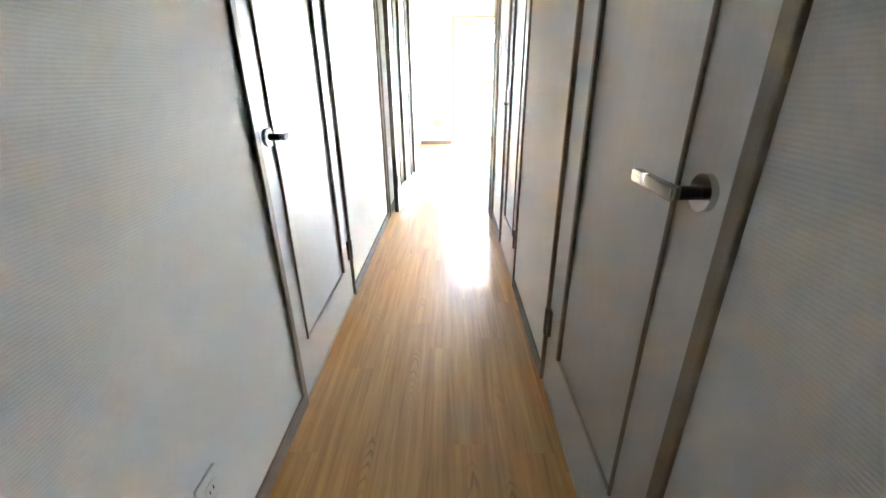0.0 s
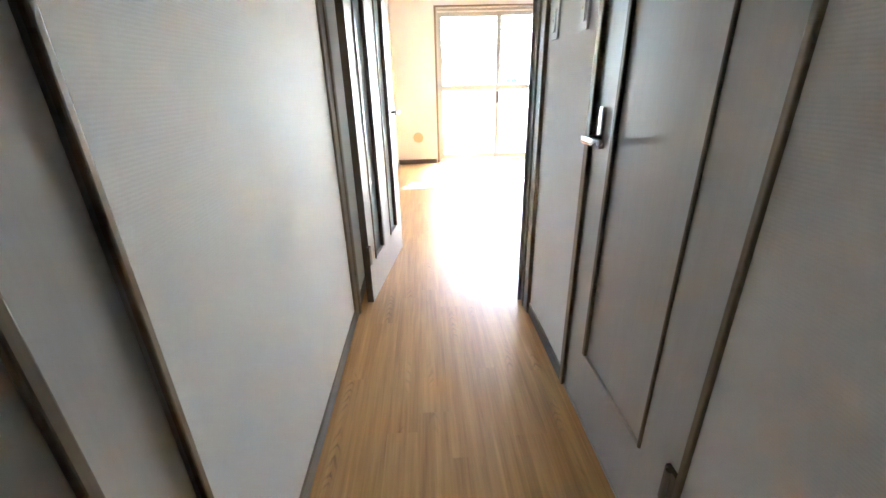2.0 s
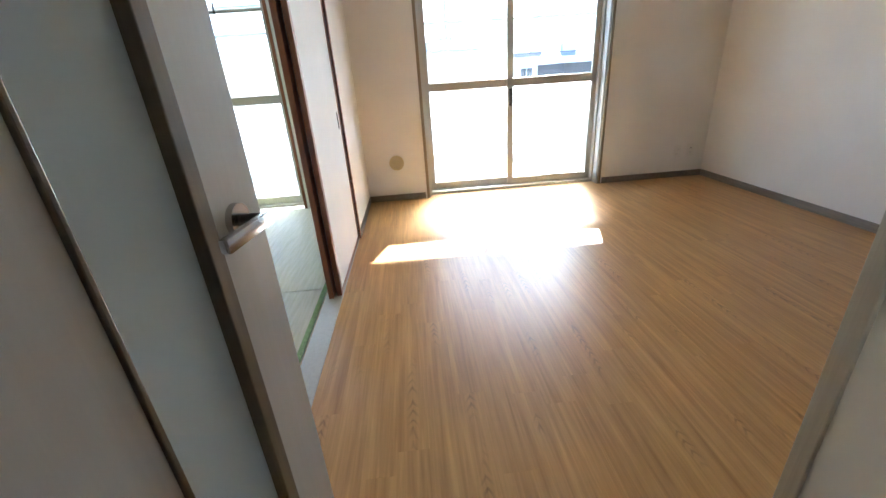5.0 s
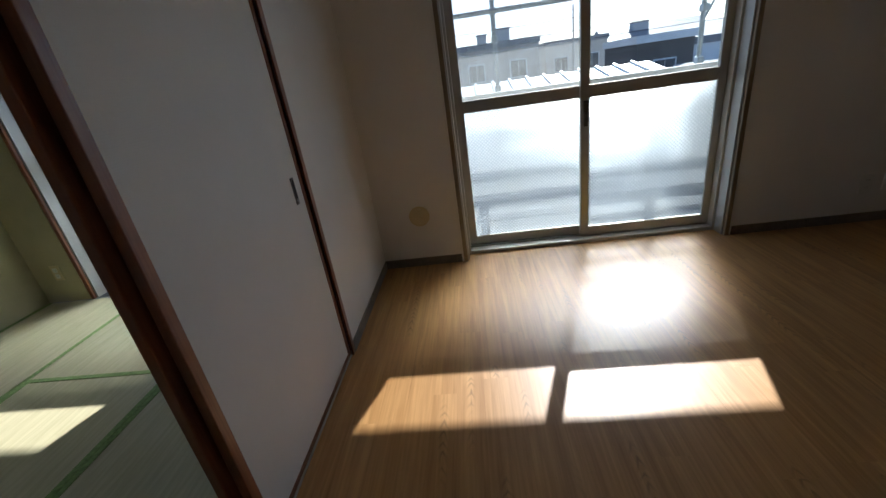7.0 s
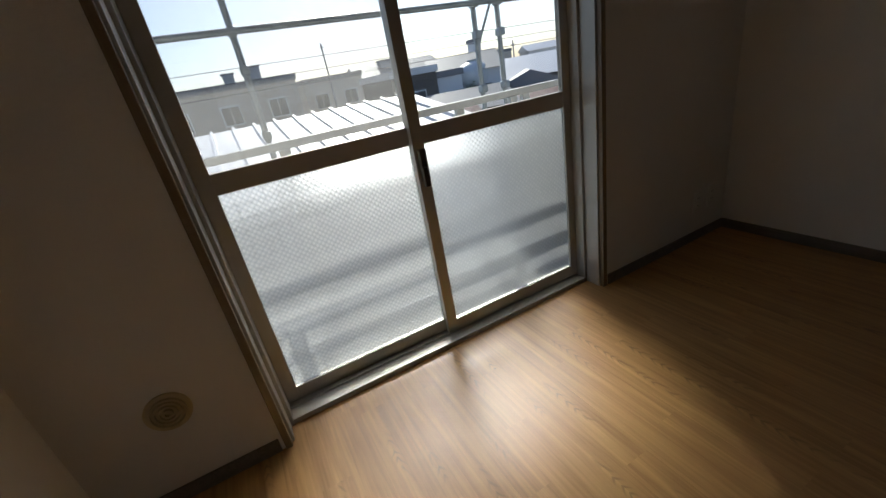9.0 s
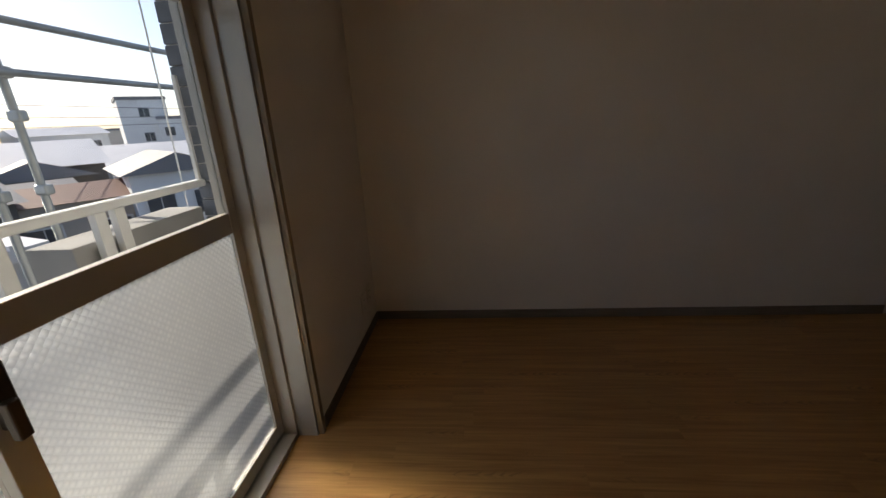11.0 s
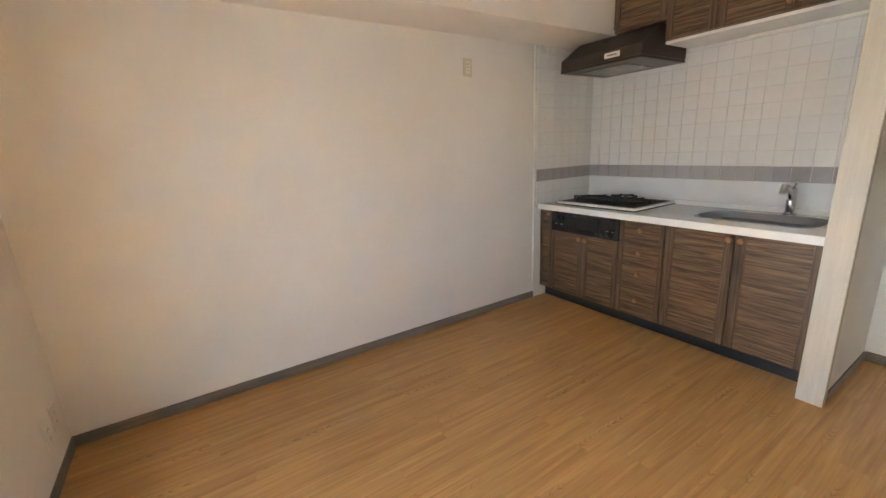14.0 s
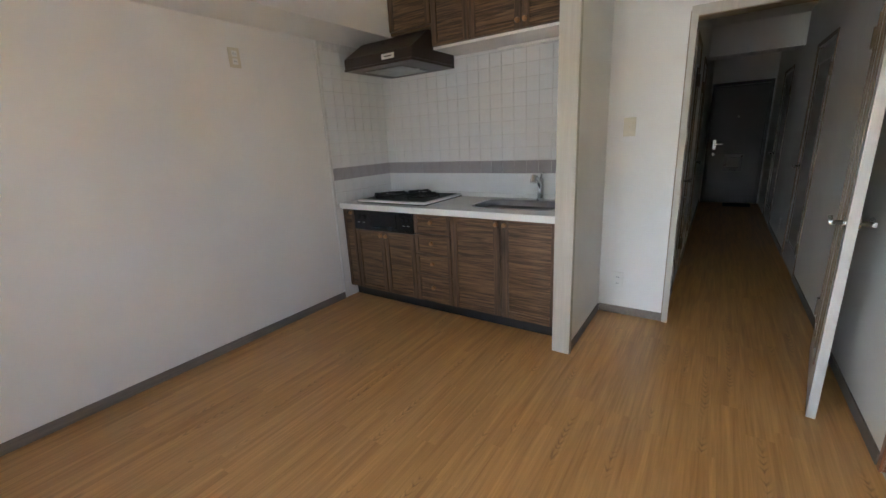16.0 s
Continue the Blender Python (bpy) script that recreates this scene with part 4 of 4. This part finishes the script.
for z in (0.68, 0.25):
    part("rail", box(bmesh.new(), -3.2, 3.36, RY - 0.02, RY + 0.02, z - 0.025, z + 0.025, 0.006), M_RAILW, rail)
for x in (-2.6, -1.3, -0.0, 1.0, 2.14, 2.58, 2.69):
    part("post", box(bmesh.new(), x - 0.03, x + 0.03, RY - 0.02, RY + 0.02, -0.06, 0.955, 0.004), M_RAILW, rail)
part("end_post", box(bmesh.new(), 3.325, 3.35, RY - 0.012, RY + 0.012, 1.0, 1.62, 0.003), M_RAILW, rail)
setting("balcony_wall", B(2.45, 3.36, 5.06, 5.30, -0.06, 0.82, 0.006), M_CONC, "low concrete balcony wall")
setting("wing_wall", B(3.38, 3.6, WY + TH, 5.05, -0.06, 2.42), M_GROUT, "grout bed of the tiled wing wall")
for r in range(21):
    z0 = -0.05 + r * 0.115
    ends = [5.05] + [5.05 - (0.117 if r % 2 else 0.235) - k * 0.235 for k in range(4)]
    for hi, lo in zip(ends, ends[1:]):
        lo = max(lo, WY + TH + 0.003)
        if hi - lo > 0.03:
            b = finish("outer_tile", B(3.36, 3.38, lo + 0.007, hi, z0, z0 + 0.107, 0.002), M_BRICK)
            b.parent = bpy.data.objects["wing_wall"]

# scaffolding in front of the balcony
sc = thing("scaffolding", (0, 6.2, -6.5), "galvanised tube scaffolding with couplers", "scaffolding")
for x in (-2.5, -0.8, 1.03, 3.12, 3.39, 5.2):
    part("standard", rod(bmesh.new(), (x, 0, 0), (x, 0, 10.0), 0.0245, 14), M_GALV, sc, "", True)
    for z in (8.21, 7.95, 7.47):
        part("coupler", box(bmesh.new(), x - 0.033, x + 0.033, -0.06, 0.034, z - 0.036, z + 0.036, 0.014), M_GALV, sc)
for z in (8.21, 8.52):
    part("ledger", rod(bmesh.new(), (-3.4, -0.05, z), (7.2, -0.05, z), 0.0245, 14), M_GALV, sc, "", True)
part("brace", rod(bmesh.new(), (3.12, 0.03, 7.8), (3.36, 0.03, 8.25), 0.012, 10), M_GALV, sc, "", True)

# ---------------------------------------------------------------- the town outside
M_ASPH = plain("ground_asphalt", (0.06, 0.06, 0.06), 0.9, 0, 0.25, 0.4, 20, 0.4)
setting("ground", B(-600, 600, -600, 1500, -6.6, -6.5), M_ASPH, "grey ground of the town")
HOUSE_COL = {"grey": (0.52, 0.51, 0.50), "white": (0.80, 0.80, 0.79), "tan": (0.45, 0.40, 0.34), "dark": (0.13, 0.115, 0.10), "beige": (0.60, 0.55, 0.48)}
M_H = {k: plain("stucco_" + k, c, 0.8, 0, 0.1, 0.6, 15, 0.3) for k, c in HOUSE_COL.items()}
M_ROOFW = plain("roof_pale_metal", (0.70, 0.70, 0.70), 0.35, 0.2, 0.08, 0.8, 10, 0.1)
M_ROOFG = plain("roof_grey", (0.22, 0.22, 0.23), 0.6, 0, 0.15, 0.8, 10, 0.2)
M_ROOFR = plain("roof_red", (0.17, 0.085, 0.07), 0.6, 0, 0.2, 0.8, 10, 0.2)
M_PANE = plain("far_window", (0.06, 0.07, 0.08), 0.12, 0, 0.1, 1, 10, 0)
GZ = -6.5


def house(x, y, w, d, h, col, roof, kind="gable", turn=0.0, wins=3, label="", rows=2, axis="x"):
    t = thing("house", (x, y, GZ), label or ("%s stuccoed house with a %s roof" % (col, roof)), "house", "houses of the town", turn)
    wl = part("wall", B(-w / 2, w / 2, -d / 2, d / 2, 0, h), M_H[col], t)
    rm = {"pale": M_ROOFW, "grey": M_ROOFG, "red": M_ROOFR}[roof]
    if kind == "gable":
        bm = prism(bmesh.new(), [(-d / 2 - 0.3, h), (d / 2 + 0.3, h), (0, h + d * 0.22)], "x", -w / 2 - 0.3, w / 2 + 0.3) if axis == "x" else prism(bmesh.new(), [(-w / 2 - 0.3, h), (w / 2 + 0.3, h), (0, h + w * 0.22)], "y", -d / 2 - 0.3, d / 2 + 0.3)
    elif kind == "shed":
        bm = prism(bmesh.new(), [(-d / 2 - 0.2, h), (d / 2 + 0.2, h), (d / 2 + 0.2, h + 0.9), (-d / 2 - 0.2, h + 0.15)], "x", -w / 2 - 0.2, w / 2 + 0.2)
    else:
        bm = B(-w / 2 - 0.1, w / 2 + 0.1, -d / 2 - 0.1, d / 2 + 0.1, h, h + 0.35)
    r = part("roof", bm, rm, t)
    if kind == "shed":
        n = int(w / 0.45)
        for k in range(n):
            xx = -w / 2 + (k + 0.5) * w / n
            part("seam", prism(bmesh.new(), [(-d / 2 - 0.2, h + 0.15), (d / 2 + 0.2, h + 0.9), (d / 2 + 0.2, h + 0.96), (-d / 2 - 0.2, h + 0.21)], "x", xx - 0.03, xx + 0.03), rm, r)
    for row in range(rows):
        for k in range(wins):
            xx = -w / 2 + (k + 0.5) * w / wins
            zz = h - 1.9 - row * 2.7
            if zz < 0.5:
                continue
            wn = part("window", B(xx - 0.55, xx + 0.55, -d / 2 - 0.06, -d / 2, zz, zz + 1.1), M_RAILW, t)
            part("pane", B(xx - 0.48, xx - 0.02, -d / 2 - 0.08, -d / 2 - 0.06, zz + 0.07, zz + 1.03), M_PANE, wn)
            part("pane", B(xx + 0.02, xx + 0.48, -d / 2 - 0.08, -d / 2 - 0.06, zz + 0.07, zz + 1.03), M_PANE, wn)
    return t


house(-2.0, 11.0, 14.5, 4.0, 6.4, "grey", "pale", "shed", 0, 3, "low building with a pale standing-seam metal roof")
house(-1.2, 34, 13.4, 8, 8.75, "tan", "grey", "flat", 0, 5, "tan stuccoed block with a flat grey roof")
house(9.3, 40, 4.6, 8, 8.5, "beige", "grey", "flat", 0, 2)
house(17.6, 44, 8.4, 7, 7.9, "grey", "grey", "gable", 0, 4)
house(10.6, 26.5, 2.7, 5, 7.75, "dark", "pale", "flat", 0, 1, "small dark brown house with a pale flat roof")
house(13.1, 27, 2.1, 4, 7.35, "white", "grey", "flat", 0, 1)
house(9.2, 19.5, 3.4, 3.5, 5.3, "dark", "red", "gable", -15, 2)
house(15.4, 22.6, 4.6, 3.5, 5.35, "tan", "grey", "gable", -30, 3)
house(19.5, 25.5, 4.0, 4, 6.0, "dark", "grey", "gable", -35, 2, axis="y")
house(12.2, 21.5, 3.6, 4, 5.8, "dark", "grey", "gable", -20, 2)
house(28.6, 47, 5.8, 6, 8.5, "white", "grey", "flat", -8, 3)
house(28.9, 46, 1.0, 1.5, 10.0, "white", "grey", "flat", -8, 0, "slim white stair tower on a flat-roofed block")
house(20.5, 36, 4.0, 5, 7.2, "beige", "red", "gable", -12, 2)
house(36, 56, 8, 6, 8.6, "beige", "grey", "flat", -25, 3)
house(48.6, 43.0, 4.6, 6, 11.5, "white", "grey", "flat", -45, 1, "tall white block with a flat roof", rows=3)
house(51.5, 38.5, 8, 6, 9.3, "white", "grey", "flat", -50, 4)
house(51.5, 58, 9.5, 4.5, 8.2, "white", "pale", "gable", -20, 3)
house(30.5, 30.5, 15, 6.5, 5.7, "grey", "pale", "gable", -52, 0, "long warehouse with a pale metal roof")
house(18.7, 17.7, 3.4, 6, 6.3, "white", "grey", "gable", -42, 2, axis="y")
house(14.8, 20.2, 6.5, 2.6, 5.5, "tan", "red", "gable", -40, 3)
house(16.0, 28, 4.2, 5, 7.4, "white", "grey", "gable", -25, 2)
house(22, 28, 5, 6, 6.4, "dark", "pale", "gable", -35, 2)
house(-22, 32, 14, 9, 9.0, "beige", "grey", "gable", 10, 4)
house(-14, 16, 8, 7, 6.0, "tan", "grey", "gable", 8, 3)
house(0, 62, 20, 8, 9, "grey", "grey", "flat", 0, 6)
house(36, 70, 24, 10, 8.6, "beige", "grey", "flat", -25, 7)
house(75, 60, 24, 10, 8.6, "beige", "grey", "flat", -45, 7)
house(-45, 50, 24, 10, 9.0, "white", "grey", "flat", 25, 6)
# white tank on a low stand, with shrubs round its foot
tank = thing("water_tank", (15.6, 26.0, -1.5), "rounded white water tank on a steel stand", "water tank")
bm = bmesh.new()
bmesh.ops.create_uvsphere(bm, u_segments=24, v_segments=14, radius=1.0, matrix=Matrix.Translation((0, 0, 2.1)) @ Matrix.Diagonal((1.15, 1.0, 0.85, 1)))
part("shell", bm, M_RAILW, tank, "", True)
part("collar", rod(bmesh.new(), (0, 0, 2.9), (0, 0, 3.02), 0.3, 16), M_GALV, tank, "", True)
for x in (-0.7, 0.7):
    for y in (-0.6, 0.6):
        part("stand_leg", rod(bmesh.new(), (x, y, -5.0), (x, y, 1.7), 0.07, 8), M_GALV, tank)
M_LEAF = plain("leaf_green", (0.075, 0.11, 0.035), 0.6, 0, 0.4, 3, 40, 0.2)
rng = random.Random(4)
for x, y, z, r in ((14.6, 24.4, -0.75, 1.0), (16.6, 24.6, -0.95, 0.8), (13.6, 24.0, -1.1, 0.8)):
    sh = thing("shrub", (x, y, GZ), "leafy green shrub among the roofs", "shrub")
    part("trunk", rod(bmesh.new(), (0, 0, 0), (0, 0, z - GZ), 0.12, 8, 0.05), M_CAB_V, sh)
    bm = bmesh.new()
    for k in range(420):
        d = Vector((rng.gauss(0, 1), rng.gauss(0, 1), rng.gauss(0, 0.8))).normalized() * r * rng.uniform(0.45, 1.1)
        p = d + Vector((0, 0, z - GZ))
        q = Matrix.Translation(p) @ Matrix.Rotation(rng.uniform(0, 6), 4, "Z") @ Matrix.Rotation(rng.uniform(0, 3), 4, "X")
        bm.faces.new([bm.verts.new(q @ Vector(c)) for c in ((-0.1, 0, 0), (0, -0.06, 0.02), (0.12, 0, 0), (0, 0.06, 0.02))])
    part("crown", bm, M_LEAF, sh)
# chimneys and boxes on the roofs
for x, y, z, w in ((16.6, 43.2, 1.95, 1.35), (2.0, 31.0, 2.6, 0.6), (3.4, 31.5, 2.6, 0.9)):
    bx = thing("rooftop_box", (x, y, z), "grey rooftop machine box", "rooftop box")
    part("casing", box(bmesh.new(), -w / 2, w / 2, -w / 3, w / 3, 0, w * 0.8, 0.03), M_H["grey"], bx)
    part("cap", box(bmesh.new(), -w / 2 - 0.08, w / 2 + 0.08, -w / 3 - 0.08, w / 3 + 0.08, w * 0.8, w * 0.8 + 0.1, 0.02), M_ROOFG, bx)
for x, y, h in ((8.35, 33.0, 10.8), (22.0, 30.0, 8.9)):
    po = thing("utility_pole", (x, y, GZ), "thin grey utility pole with a small bracket", "utility pole")
    part("shaft", rod(bmesh.new(), (0, 0, 0), (0, 0, h), 0.09, 12, 0.05), M_CONC, po, "", True)
    part("bracket", box(bmesh.new(), -0.22, 0.22, -0.03, 0.03, h - 0.33, h - 0.27), M_GALV, po)
# hanging cord beside the wing wall
tagged(finish("cord", rod(bmesh.new(), (3.72, 5.45, -0.2), (3.775, 5.45, 2.42), 0.006, 8), M_RAILW), "thin pale cord hanging from the slab above", "cord")
for z in (2.6, 2.1, 1.7):
    bm = rod(bmesh.new(), (-60, 19, z - 0.2), (70, 24, z + 0.3), 0.012, 6)
    tagged(finish("power_cable", bm, M_BLACK), "thin black overhead cable across the street", "cable", "overhead cables")

# ---------------------------------------------------------------- kitchen tiles
wt = tagged(new("kitchen_tiling"), "white square wall tiles with a mauve-grey band", "wall tiles", kind="structure")
part("grout_bed", B(KX0 + 0.001, RX, T - 0.0299, T - 0.026, TK - 0.01, 2.11), M_GROUT, wt)
part("grout_bed", B(RX - 0.004, RX, T - 0.026, 0.755, TK - 0.05, 2.11), M_GROUT, wt)
P = 0.1005
part("backsplash_panel", B(KX0 + 0.001, RX - 0.011, T - 0.026, T - 0.019, TK - 0.01, 1.09 - 0.052, 0.001), M_TILE, wt, "smooth white backsplash panel")
tw = finish("tile", B(-0.0487, 0.0487, 0, 0.006, -0.0487, 0.0487, 0.0015), M_TILE)
tg = finish("tile", B(-0.0487, 0.0487, 0, 0.006, -0.0487, 0.0487, 0.0015), M_TILEG)
sw = finish("tile", B(-0.006, 0, -0.0487, 0.0487, -0.0487, 0.0487, 0.0015), M_TILE)
sg = finish("tile", B(-0.006, 0, -0.0487, 0.0487, -0.0487, 0.0487, 0.0015), M_TILEG)
protos = (tw, tg, sw, sg)


def lay(src, loc):
    o = new("tile", src.data)
    o.location = loc
    o.parent = wt


zrow = [1.09 + (k - 2) * P for k in range(13)]
for k, z in enumerate(zrow):
    if z > 2.06:
        continue
    for i in range(19 if k > 1 else 0):
        lay(tg if k == 2 else tw, (RX - 0.006 - P * (i + 0.5), T - 0.026, z))
    for j in range(7):
        lay(sg if k == 2 else sw, (RX - 0.004, T - 0.02 + P * (j + 0.5), z))
for o in protos:
    me_ob = o
    bpy.data.objects.remove(me_ob)
tagged(finish("tile_edge_trim", B(RX - 0.012, RX, 0.752, 0.766, 0.06, 2.11, 0.002), M_TOP), "white edge strip of the tiling", "trim", kind="structure")
